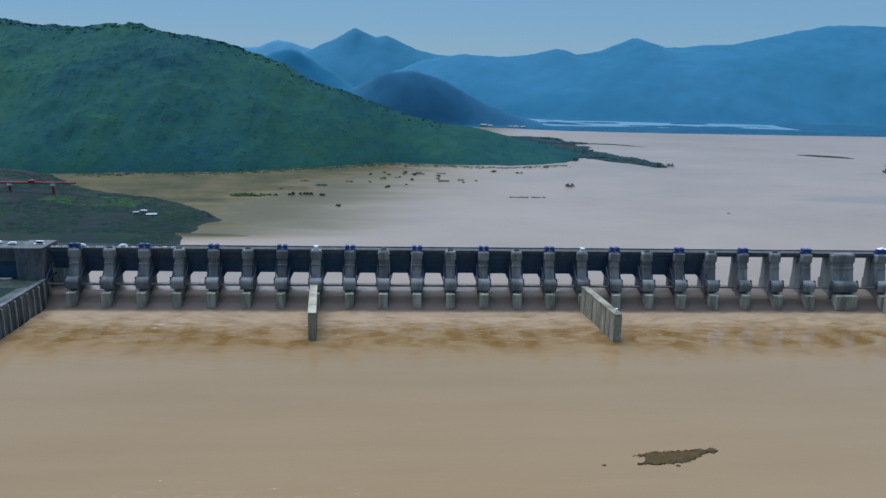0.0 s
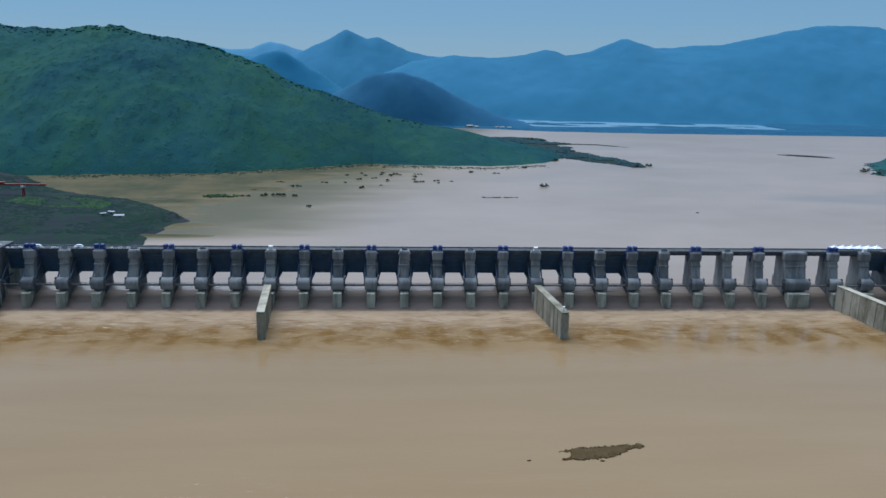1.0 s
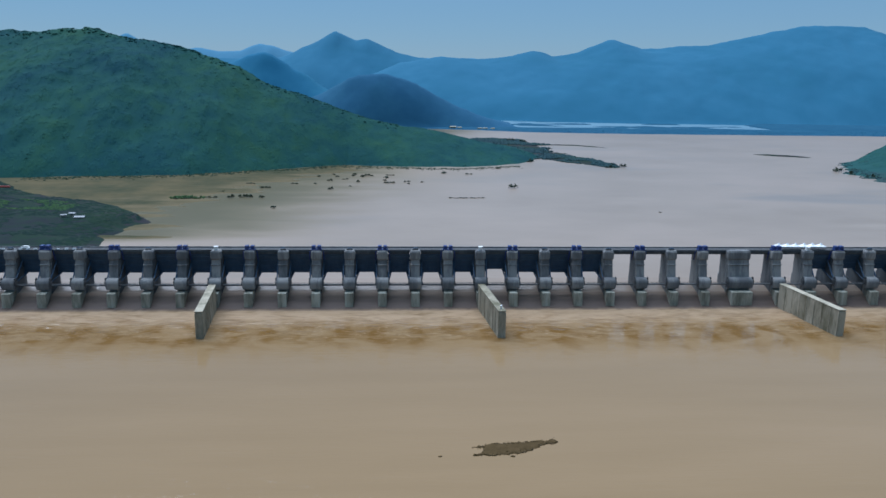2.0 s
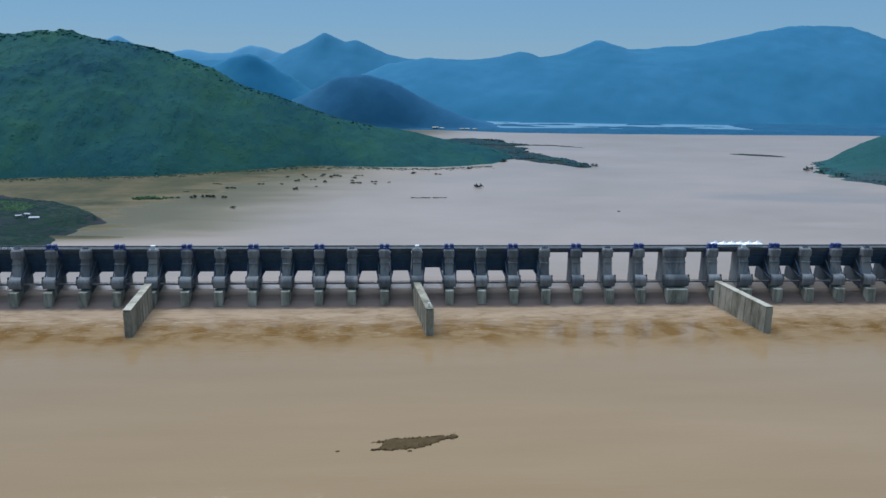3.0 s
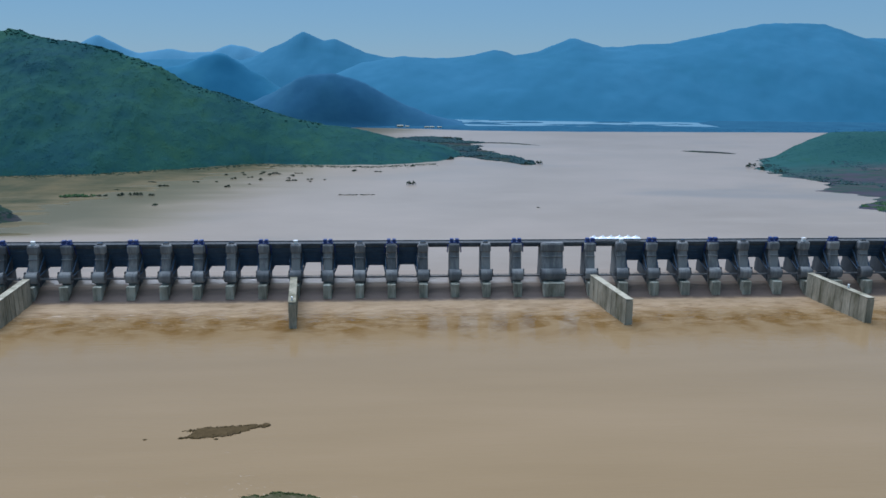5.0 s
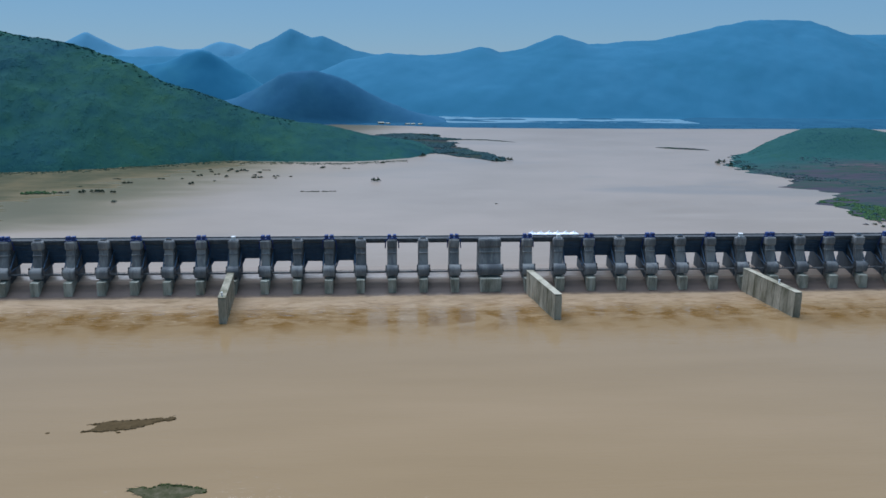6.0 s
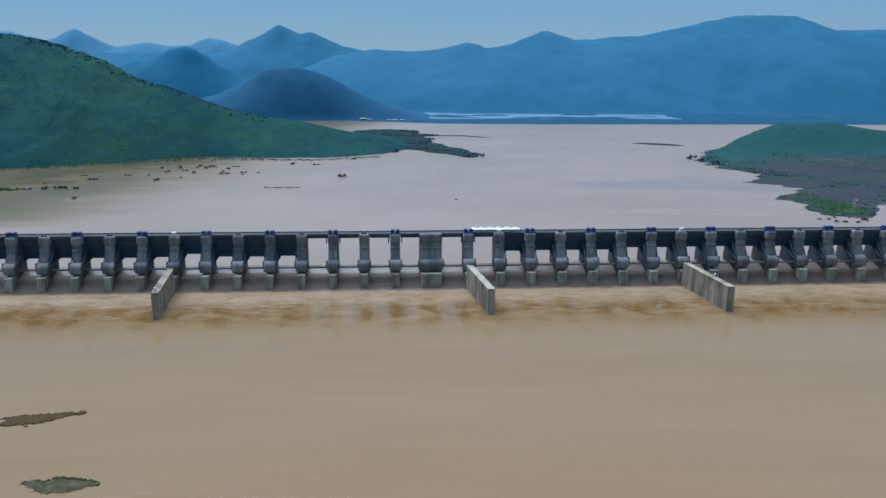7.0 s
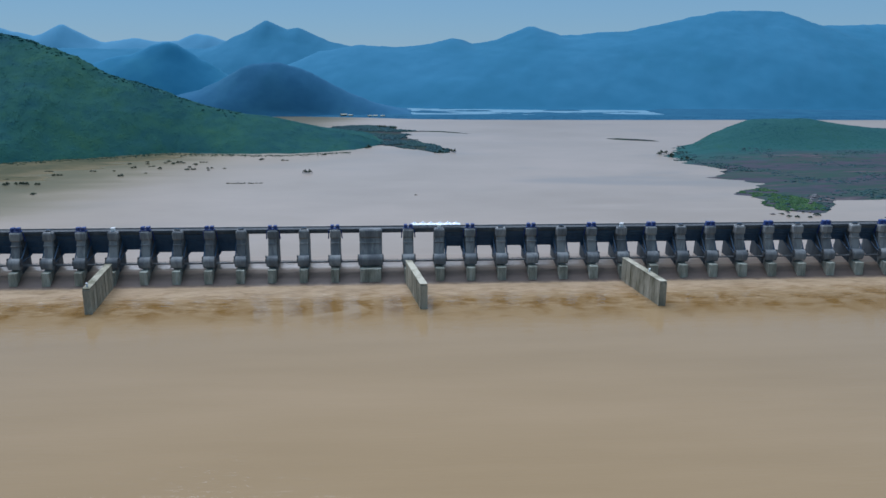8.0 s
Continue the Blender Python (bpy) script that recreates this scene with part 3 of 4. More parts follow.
def right_bank_height(x, y):
    ragged = 15 * fbm(x / 70, y / 10, 5)
    shore = np.interp(y, [110, 128, 143, 164, 189, 204, 218, 236, 258, 272, 292, 309, 330, 367, 385, 413, 479, 531, 582, 640], [476, 468, 449, 447, 462, 458, 444, 470, 494, 500, 484, 466, 494, 506, 494, 482, 486, 512, 538, 640])
    front = np.interp(x, [440, 455, 474, 490, 505, 520, 571, 760, 1500], [142, 126, 124, 134, 160, 184, 186, 178, 175])
    inside = np.minimum(x - shore + ragged, (y - front) * 1.3 + ragged * 0.8)
    rise = np.interp(inside, [-60, -6, 4, 25, 90, 300], [-5, -0.6, 0.4, 1.4, 3.2, 8.0])
    knoll = np.interp(x, [515, 560, 600, 645, 715, 760, 816, 900, 1100], [0, 8, 20, 33, 33, 25, 17.5, 13, 8]) * np.exp(-np.abs((y - 592) / 78) ** 2.4)
    return LAKE + rise + (knoll + 0.9 * fbm(x / 25, y / 25, 4)) * smoothstep(0, 45, inside) - 14 * smoothstep(650, 720, y)


tagged(sheet("bank_right", np.linspace(380, 1500, 260), np.linspace(90, 720, 170), right_bank_height, HEADLAND), "purple-brown laterite headland with scrub and a green knoll", "bank", kind="structure")


def far_shore_height(x, y):
    near = np.interp(x, [-160, 0, 100, 200, 400, 1600], [1150, 1110, 1090, 1050, 1035, 1035])
    gone = smoothstep(700, 790, x)
    land = np.interp(y - near, [-30, 0, 15, 110, 150, 330, 400], [-3, 0, 1.5, 1.5, -1.6, -1.6, 4.0])
    return LAKE + land + 5.5 * gone * smoothstep(100, 160, y - near) + 0.5 * fbm(x / 40, y / 20, 4) + 8.0 * np.clip(fbm(x / 110 + 5, y / 26, 4) - 0.05, 0, 0.5) * smoothstep(105, 150, y - near) * (1 - gone)


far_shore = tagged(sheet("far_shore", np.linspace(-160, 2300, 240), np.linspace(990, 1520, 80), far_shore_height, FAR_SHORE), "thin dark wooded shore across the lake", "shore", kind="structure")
lagoon = tagged(sheet("lagoon", np.linspace(60, 790, 12), np.linspace(1150, 1400, 8), lambda x, y: LAKE + 0.05 + 0 * x, CALM), "calm backwater beyond the far shore, sky reflection painted in pale", "water", kind="structure")
islet = tagged(sheet("islet", np.linspace(455, 542, 50), np.linspace(635, 700, 40), lambda x, y: LAKE + 1.7 - np.abs(y - (686 - (x - 467) * 0.52)) / 5.5 - np.abs(x - 499) ** 4 / 9e5 + 0.4 * fbm(x / 6, y / 6, 3), BANK), "narrow dark islet in the lake", "islet", kind="structure")

# woods: uncounted tree crowns on the hill
wood_rng = np.random.default_rng(21)


def woods(name, count, x0, x1, y0, y1, height, size, keep, mat, label, seed, lift=0.1, flat=0.45, cluster=-0.85, top=400, facets=False):
    x, y = wood_rng.uniform(x0, x1, count * 3), wood_rng.uniform(y0, y1, count * 3)
    z = height(x, y)
    ok = (z > keep) & (z < top) & (fbm(x / 30, y / 30, 3) > cluster)
    x, y, z = x[ok][:count], y[ok][:count], z[ok][:count]
    s = size[0] + (size[1] - size[0]) * wood_rng.random(len(x)) ** 2
    ob = new(name, clump_mesh(name, np.stack([x, y, z + s * lift], -1), s, mat, flat, 0.32, seed, height))
    ob.data.polygons.foreach_set("use_smooth", [not facets] * len(ob.data.polygons))
    return tagged(ob, label, "woods", kind="stuff")


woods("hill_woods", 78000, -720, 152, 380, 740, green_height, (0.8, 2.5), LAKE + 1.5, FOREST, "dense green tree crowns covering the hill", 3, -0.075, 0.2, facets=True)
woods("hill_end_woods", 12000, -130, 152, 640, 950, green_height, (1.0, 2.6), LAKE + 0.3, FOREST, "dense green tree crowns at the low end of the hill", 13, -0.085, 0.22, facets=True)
# low scrub that thins out from the foot of the hill over the mud
foot_x = wood_rng.uniform(-440, 90, 1500)
foot_y = np.interp(foot_x, [-435, -287, -122, -49, 21, 93], [384, 413, 516, 508, 502, 536]) - np.abs(wood_rng.normal(0, 9, 1500)) - 10 * np.maximum(0, fbm(foot_x / 22, foot_x * 0, 3)) + 3
foot_scrub = new("foot_scrub", clump_mesh("foot_scrub", np.stack([foot_x, foot_y, np.maximum(flat_height(foot_x, foot_y), LAKE)], -1), wood_rng.uniform(0.5, 1.7, 1500), SHORE_SCRUB, 0.3, 0.4, 33))
tagged(foot_scrub, "low olive scrub fringing the foot of the hill", "scrub", kind="stuff")
# taller crowns that break the skyline of the hill
crest_x = wood_rng.uniform(-700, -60, 800)
crest_y = np.interp(crest_x, [-700, -465, -270, 40], [690, 650, 620, 610]) + wood_rng.normal(0, 8, 800)
crest_s = wood_rng.uniform(0.9, 2.4, 800)
crest_trees = new("crest_woods", clump_mesh("crest_woods", np.stack([crest_x, crest_y, green_height(crest_x, crest_y)], -1), crest_s, FOREST, 0.42, 0.4, 31))
tagged(crest_trees, "ragged tree tops along the hill crest", "woods", kind="stuff")
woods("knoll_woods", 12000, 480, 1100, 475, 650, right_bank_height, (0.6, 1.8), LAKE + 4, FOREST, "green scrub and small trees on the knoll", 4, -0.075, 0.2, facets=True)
woods("spit_woods", 9000, -10, 250, 500, 925, spit_height, (1.2, 3.2), LAKE + 0.1, SCRUB, "dark bushes along the low spit", 5, 0.05, 0.5, -0.2)
woods("bank_scrub", 9000, -640, -250, 20, 420, left_bank_height, (1.2, 3.4), LAKE + 1.5, BANK_SCRUB, "dark scrub on the earth bank", 6, -0.075, 0.2, -0.12, facets=True)
woods("headland_fringe", 1700, 430, 640, 100, 590, right_bank_height, (0.7, 2.2), LAKE - 0.2, SCRUB, "dark bushes fringing the headland shore", 12, 0.05, 0.45, -0.1, LAKE + 1.4)
woods("shore_grass", 2600, 440, 494, 138, 246, right_bank_height, (0.6, 1.7), LAKE + 0.1, GRASS, "bright green grass on the headland shore", 9, 0.0, 0.3, -0.15)
woods("bank_grass", 2600, -392, -320, 186, 240, left_bank_height, (0.5, 1.3), LAKE + 1.0, GRASS, "strip of fresh green grass on the bank", 10, 0.0, 0.3, 0.02)
woods("flat_grass", 190, -268, -236, 277, 296, flat_height, (0.4, 1.2), LAKE - 1.5, GRASS, "patch of fresh green reeds on the mud flat", 14, 0.5, 0.9, -0.1)
woods("headland_scrub", 3800, 440, 1000, 180, 560, right_bank_height, (1.2, 3.4), LAKE + 0.5, SCRUB, "patches of scrub on the headland", 7, -0.1, 0.22, 0.02, LAKE + 8)
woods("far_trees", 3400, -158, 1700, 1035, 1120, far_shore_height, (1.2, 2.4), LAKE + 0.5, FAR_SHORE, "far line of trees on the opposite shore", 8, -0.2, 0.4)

# ---- the dam ----
PITCH = 17.82
LEFT = [(i, 0.48 + PITCH * i) for i in range(-16, 7)]
FAT = 127.9
RIGHT = [(j, 149.8 + 18.08 * j) for j in range(0, 21)]
BACK, DOWN = 2.4, -0.6


def make_pier(name, w, label, back=6.4, flank=DARK_CONCRETE):
    """Pier: a broad body whose darker flanks carry painted shade, a narrower raking front rib with a rounded head, a
    trunnion block and a washed foot; y grows upstream.
    """
    p = thing(name)
    h = w / 2
    r = h - 0.5
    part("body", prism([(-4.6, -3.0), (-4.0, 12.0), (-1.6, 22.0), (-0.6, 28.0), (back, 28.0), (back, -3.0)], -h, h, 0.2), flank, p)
    part("rib", prism([(-7.4, -3.0), (-6.6, 9.0), (-5.0, 17.0), (-3.1, 25.2), (-1.0, 26.2), (-1.8, 20.0), (-4.2, 11.0), (-4.8, -3.0)], -r, r, 0.22), CONCRETE, p)
    part("ledge", boxes((-r - 0.22, r + 0.22, -4.3, -1.5, 21.7, 22.3), bevel=0.1), CONCRETE, p)
    bulb = bmesh.new()
    box(bulb, -h - 0.1, h + 0.1, -3.9, 1.2, 24.6, 29.6)
    bmesh.ops.bevel(bulb, geom=list(bulb.edges), offset=1.15, segments=3, affect="EDGES", profile=0.6)
    part("head", bulb, CONCRETE, p)
    part("cap", boxes((-r, r, -3.4, 0.9, 29.4, 29.75), bevel=0.08), CONCRETE, p)
    part("trunnion_block", prism([(-9.0, 9.6), (-9.4, 11.0), (-9.4, 13.6), (-8.4, 15.0), (-5.6, 15.6), (-4.6, 14.8), (-4.6, 11.0), (-5.8, 9.4)], -h - 0.55, h + 0.55, 0.45), CONCRETE, p)
    for a, b in ((-h - 1.05, -h - 0.55), (h + 0.55, h + 1.05)):
        part("bearing", boxes((a, b, -8.9, -5.6, 11.4, 14.4), bevel=0.3), STEEL, p)
        part("anchor_plate", boxes((a * 0.98, b * 0.98, -8.2, -6.4, 14.4, 15.9), bevel=0.15), STEEL, p)
    part("foot", prism([(-12.6, -3.0), (-11.9, 8.4), (-4.9, 8.6), (-4.9, -3.0)], -h + 0.5, h - 0.5, 0.25), PALE_CONCRETE, p)
    nose = bmesh.new()
    bmesh.ops.create_cone(nose, cap_ends=True, segments=14, radius1=h, radius2=h, depth=17.0, matrix=Matrix.Translation((0, back - 0.2, 5.5)))
    part("upstream_nose", nose, CONCRETE, p)
    return tagged(p, label, "pier", "spillway piers")


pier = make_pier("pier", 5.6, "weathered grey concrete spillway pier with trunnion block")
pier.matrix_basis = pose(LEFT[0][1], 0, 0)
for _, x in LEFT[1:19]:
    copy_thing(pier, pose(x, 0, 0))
# Beside the open bays the flanks keep plain concrete, without painted shade.
open_bay_pier = make_pier("pier", 5.6, "weathered grey concrete spillway pier beside an open bay", flank=CONCRETE)
open_bay_pier.matrix_basis = pose(LEFT[19][1], 0, 0)
for _, x in LEFT[20:]:
    copy_thing(open_bay_pier, pose(x, 0, 0))
stout = make_pier("pier", 6.0, "stout weathered grey concrete spillway pier with trunnion block", flank=CONCRETE)
stout.matrix_basis = pose(RIGHT[0][1], 0, 0)
copy_thing(stout, pose(RIGHT[1][1], 0, 0))
# Long piers: the shade on their sides is put into the flank colour.
deep = make_pier("pier", 6.0, "long stout weathered grey concrete spillway pier with trunnion block", 12.0, DARKEST_CONCRETE)
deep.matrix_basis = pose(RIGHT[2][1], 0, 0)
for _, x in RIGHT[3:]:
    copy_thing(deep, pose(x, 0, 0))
fat = make_pier("double_pier", 13.0, "extra wide grey concrete spillway pier", flank=CONCRETE)
fat.matrix_basis = pose(FAT, 0, 0)

stations = sorted([(x, 2.8) for _, x in LEFT] + [(x, 3.0) for _, x in RIGHT] + [(FAT, 6.5)])
bays = [(a[0] + a[1], b[0] - b[1]) for a, b in zip(stations, stations[1:])]
bays.insert(0, (-298.5, stations[0][0] - 2.8))
OPEN = (52, 170)

# radial gates, raised; those of the open stretch are lifted clear
def make_gate(width, lowest):
    g = thing("radial_gate")
    h = width / 2 - 0.12
    n = 8
    cy, cz, r = -9.6, 14.0, 22.0
    turns = [radians(lowest + k * (36.8 - lowest) / n) for k in range(n + 1)]
    arc = [(-19.2 + r * math.cos(a), 14.5 + r * math.sin(a)) for a in turns]
    inner = [(-19.2 + (r - 0.5) * math.cos(a), 14.5 + (r - 0.5) * math.sin(a)) for a in turns]
    part("skin_plate", prism([*arc, *inner[::-1]], -h, h), GATE_PAINT, g)
    for k in (1, 3, 5, 7):
        y, z = inner[k]
        part("girder", boxes((-h + 0.1, h - 0.1, y - 0.22, y + 0.05, z - 0.2, z + 0.2)), GATE_PAINT, g)
    for side in (-1, 1):
        for k in (0, 5):
            y, z = inner[k]
            part("arm", bar(bmesh.new(), (side * (h - (1.6 if k == 0 else 0.7)), y - 0.3, z), (side * (h - 0.2), cy + 0.6, cz - 0.6 + 0.2 * k), 0.4, 6), GATE_PAINT, g)
        gusset = bmesh.new()
        y0, z0 = inner[0]
        ring = [(side * h, z0 - 2.0), (side * h, z0 + 0.6), (side * (h - 2.2), z0 + 0.6), (side * (h - 2.0), z0 - 0.1)]
        near, far = [gusset.verts.new((x, y0 - 0.5, z)) for x, z in ring], [gusset.verts.new((x, y0 + 0.3, z)) for x, z in ring]
        gusset.faces.new(near)
        gusset.faces.new(far[::-1])
        for k in range(4):
            gusset.faces.new((near[k], near[k - 1], far[k - 1], far[k]))
        part("gusset", gusset, GATE_PAINT, g)
    return tagged(g, "dark painted steel radial gate hanging raised between piers", "gate", "radial gates")


gates = {}
for a, b in bays:
    mid, wide = (a + b) / 2, b - a
    if OPEN[0] < mid < OPEN[1]:
        continue
    lowest = 13.4 if mid > 238 else 9.4 if mid > 160 or -18 < mid < 0 else 4.4
    if (round(wide, 1), lowest) not in gates:
        gates[round(wide, 1), lowest] = make_gate(wide, lowest)
        gates[round(wide, 1), lowest].matrix_basis = pose(mid, BACK, DOWN)
    else:
        copy_thing(gates[round(wide, 1), lowest], pose(mid, BACK, DOWN + random.uniform(-0.25, 0.2)))

# walkways between the trunnion blocks
def make_walkway(width):
    w = thing("trunnion_walkway")
    h = width / 2 - 0.9
    part("beam", boxes((-h, h, -9.0, -7.6, 11.5, 12.15), bevel=0.05), DARK_CONCRETE, w)
    part("handrail", boxes((-h, h, -8.95, -8.85, 13.05, 13.15), (-h, h, -8.95, -8.85, 12.6, 12.66)), STEEL, w)
    for k in range(5):
        x = -h + 0.3 + k * (2 * h - 0.6) / 4
        part("post", boxes((x - 0.05, x + 0.05, -8.96, -8.84, 12.15, 13.1)), STEEL, w)
    return tagged(w, "thin concrete walkway with handrail between trunnion blocks", "walkway", "trunnion walkways")


walkway = None
for a, b in bays:
    mid, wide = (a + b) / 2, b - a
    if walkway is None or abs(wide - walk_width) > 0.2:
        walkway, walk_width = make_walkway(wide), wide
        walkway.matrix_basis = pose(mid, 1.6, -0.2)
    else:
        copy_thing(walkway, pose(mid, 1.6, -0.2))

# the crest under the falling water
crest = new("spillway_crest", mesh_of("spillway_crest", [(x, y, z) for x in (-298, 520) for y, z in ((-22, -4), (-15, -2.5), (-11, 0.5), (-6, 4.4), (-1, 6.3), (4, 6.6), (10, 5.0), (16, -6))], [(k, k + 8, k + 9, k + 1) for k in range(7)], DARK_CONCRETE))
tagged(crest, "smooth concrete spillway crest under the water", "spillway", kind="structure")

# bridge deck over the piers
deck = thing("bridge_deck", 0, BACK, DOWN)
tagged(deck, "grey concrete road bridge running along the dam top", "bridge")
edges = [-299.0] + [x for x, _ in stations] + [520.0]
for a, b in zip(edges, edges[1:]):
    # Slab, girders and downstream parapet are coloured darker than the upstream parapet.
    part("slab", boxes((a + 0.02, b - 0.02, -2.7, 5.2, 28.7, 29.5), bevel=0.06), DARKEST_CONCRETE, deck)
    part("girder", boxes((a + 3.2, b - 3.2, -2.2, -1.4, 27.6, 28.7), (a + 3.2, b - 3.2, 3.8, 4.6, 27.6, 28.7)), DARKEST_CONCRETE, deck)
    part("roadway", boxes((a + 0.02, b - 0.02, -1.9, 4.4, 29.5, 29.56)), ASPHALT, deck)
    part("parapet", boxes((a + 0.02, b - 0.02, -2.7, -2.35, 29.5, 30.1), bevel=0.05), DARKEST_CONCRETE, deck)
    part("parapet", boxes((a + 0.02, b - 0.02, 4.85, 5.2, 29.5, 30.2), bevel=0.05), CONCRETE, deck)
    count = max(2, int((b - a) / 3))
    for k in range(count):
        x = a + (k + 0.5) * (b - a) / count
        part("railing_post", boxes((x - 0.08, x + 0.08, -2.6, -2.45, 30.1, 30.6)), STEEL, deck)
    part("rail", boxes((a, b, -2.57, -2.48, 30.55, 30.63)), STEEL, deck)

# hoist power packs on every second pier
hoist = thing("hoist_unit")
part("base", boxes((-2.9, 2.9, -4.9, -1.8, 30.2, 30.9), bevel=0.08), BLUE, hoist)
part("motor_housing", boxes((-2.5, -0.5, -4.7, -2.0, 30.9, 32.8), bevel=0.15), BLUE, hoist)
part("motor_housing", boxes((0.5, 2.5, -4.7, -2.0, 30.9, 32.8), bevel=0.15), BLUE, hoist)
part("pipe", bar(bmesh.new(), (-0.6, -3.3, 31.5), (0.6, -3.3, 31.5), 0.25, 8), BLUE, hoist)
part("cylinder", bar(bmesh.new(), (-3.9, -2.2, 24.5), (-3.6, -3.0, 29.4), 0.35, 8), BLUE, hoist)
part("cylinder", bar(bmesh.new(), (3.9, -2.2, 24.5), (3.6, -3.0, 29.4), 0.35, 8), BLUE, hoist)
tagged(hoist, "blue painted hydraulic hoist unit on the pier top", "hoist", "hoist units")
spots = [x for i, x in LEFT if i % 2 == 0] + [x for j, x in RIGHT if j % 2 == 0]
hoist.matrix_basis = pose(spots[0], BACK, DOWN)
for x in spots[1:]:
    copy_thing(hoist, pose(x, BACK, DOWN))

# grey winch boxes on the piers between
winch = thing("winch_box")
part("housing", boxes((-1.6, 1.6, -4.6, -2.9, 30.2, 31.2), bevel=0.2), STEEL, winch)
part("drum", bar(bmesh.new(), (-1.2, -3.6, 31.35), (1.2, -3.6, 31.35), 0.35, 10), GATE_PAINT, winch)
tagged(winch, "dark grey steel winch box on the pier top", "winch", "winch boxes")
plain = [x for i, x in LEFT if i % 2 and i not in (-9, -1)] + [x for j, x in RIGHT if j % 2 and j not in (1, 7)]
winch.matrix_basis = pose(plain[0], BACK, DOWN)
for x in plain[1:]:
    copy_thing(winch, pose(x, BACK, DOWN))

# small white control cabinets on the piers that carry the divide walls
cabinet = thing("control_cabinet")
part("body", boxes((-1.0, 1.0, -4.8, -3.0, 30.2, 32.2), bevel=0.08), WHITE, cabinet)
part("door", boxes((-0.6, 0.6, -4.86, -4.8, 30.4, 32.0)), WHITE, cabinet)
part("roof", boxes((-1.15, 1.15, -4.95, -2.85, 32.2, 32.35)), WHITE, cabinet)
tagged(cabinet, "small white control cabinet on the dam", "cabinet", "control cabinets")
cabinet.matrix_basis = pose(LEFT[7][1], BACK, DOWN)
for x in (LEFT[15][1], RIGHT[1][1], RIGHT[7][1]):
    copy_thing(cabinet, pose(x, BACK, DOWN))

# divide walls reaching downstream from some piers
def make_wall(x0, x1, end):
    w = thing("divide_wall", x0, -13.0)
    length = end - 13.0
    skew = (x1 - x0) / length
    for k in range(8):
        a, b = -length * k / 8, -length * (k + 1) / 8
        bm = boxes((-1.7, 1.7, b + 0.08, a - 0.08, -4.0, 13.2), bevel=0.15)
        bmesh.ops.transform(bm, verts=bm.verts, matrix=Matrix(((1, -skew, 0, 0), (0, 1, 0, 0), (0, 0, 1, 0), (0, 0, 0, 1))))
        part("panel", bm, WALL_CONCRETE, w)
        rib = boxes((-1.9, 1.9, b - 0.3, b + 0.3, -4.0, 12.6), bevel=0.1)
        bmesh.ops.transform(rib, verts=rib.verts, matrix=Matrix(((1, -skew, 0, 0), (0, 1, 0, 0), (0, 0, 1, 0), (0, 0, 0, 1))))
        part("rib", rib, WALL_CONCRETE, w)
    cope = boxes((-1.95, 1.95, -length - 0.3, 0, 13.2, 13.7), bevel=0.1)
    bmesh.ops.transform(cope, verts=cope.verts, matrix=Matrix(((1, -skew, 0, 0), (0, 1, 0, 0), (0, 0, 1, 0), (0, 0, 0, 1))))
    part("coping", cope, WALL_CONCRETE, w)
    return tagged(w, "pale ribbed concrete divide wall standing in the churning water", "wall", "divide walls")


make_wall(-160.2, -156.0, 58)
make_wall(-17.6, -12.5, 59)
make_wall(149.6, 156.2, 59.5)
make_wall(276.2, 281.8, 61)

# white marker posts on two wall ends
marker = thing("marker_post", -12.8, -56.5, 13.7)
part("post", boxes((-0.35, 0.35, -0.35, 0.35, 0.0, 1.7), bevel=0.05), WHITE, marker)
part("cap", boxes((-0.5, 0.5, -0.5, 0.5, 1.7, 2.0), bevel=0.05), WHITE, marker)
tagged(marker, "short white marker post on the divide wall", "post", "marker posts")
copy_thing(marker, pose(280.0, -44, 13.7))

# left abutment: training wall, terrace and end block
abut = thing("abutment")
tagged(abut, "grey concrete abutment and training wall at the dam end", "abutment", kind="structure")
part("end_block", boxes((-420, -313.0, -4.0, 12.0, 22.5, 30.0), bevel=0.3), DARK_CONCRETE, abut)
# Recess shade is put into the colour by using the gate paint here.
part("recess_wall", boxes((-420, -313.0, -1.5, 12.0, -3, 22.4), bevel=0.1), GATE_PAINT, abut, "recessed wall coloured dark for its shade")
part("pillar", boxes((-312.9, -299.2, -6.0, 12.0, -3, 30.0), bevel=0.4), DARK_CONCRETE, abut)
part("pillar_cap", boxes((-313.2, -298.9, -6.3, 12.0, 30.0, 30.5), bevel=0.1), DARK_CONCRETE, abut)
part("bay_plug", boxes((-299.0, -290.0, 3.0, 5.0, 2, 17.4), bevel=0.1), PALE_CONCRETE, abut, "pale concrete infill of the end bay")
part("ledge", boxes((-328, -316, -6.5, -4.4, 13.4, 14.2), bevel=0.1), PALE_CONCRETE, abut, "pale concrete ledge")
part("shed", boxes((-345, -331, -13.0, -5.0, 13.4, 17.4), bevel=0.15), DARK_CONCRETE, abut)
part("terrace_strip", boxes((-419, -306, -60.0, -20.0, 13.4, 13.47)), BANK, abut, "earth and grass strip")
part("terrace", boxes((-420, -300.6, -150.0, -4.2, -3, 13.4), bevel=0.2), TERRACE, abut)
for k in range(24):
    y = -4.2 - 6 * k
    part("wall_panel", boxes((-300.6, -298.2, y - 5.9, y, -4, 14.0), bevel=0.12), DARK_CONCRETE, abut)
    part("buttress", boxes((-298.2, -297.4, y - 0.5, y + 0.3, -4, 13.0), bevel=0.1), PALE_CONCRETE, abut)
right_abut = thing("abutment_right")
tagged(right_abut, "grey concrete abutment closing the far dam end", "abutment", kind="structure")
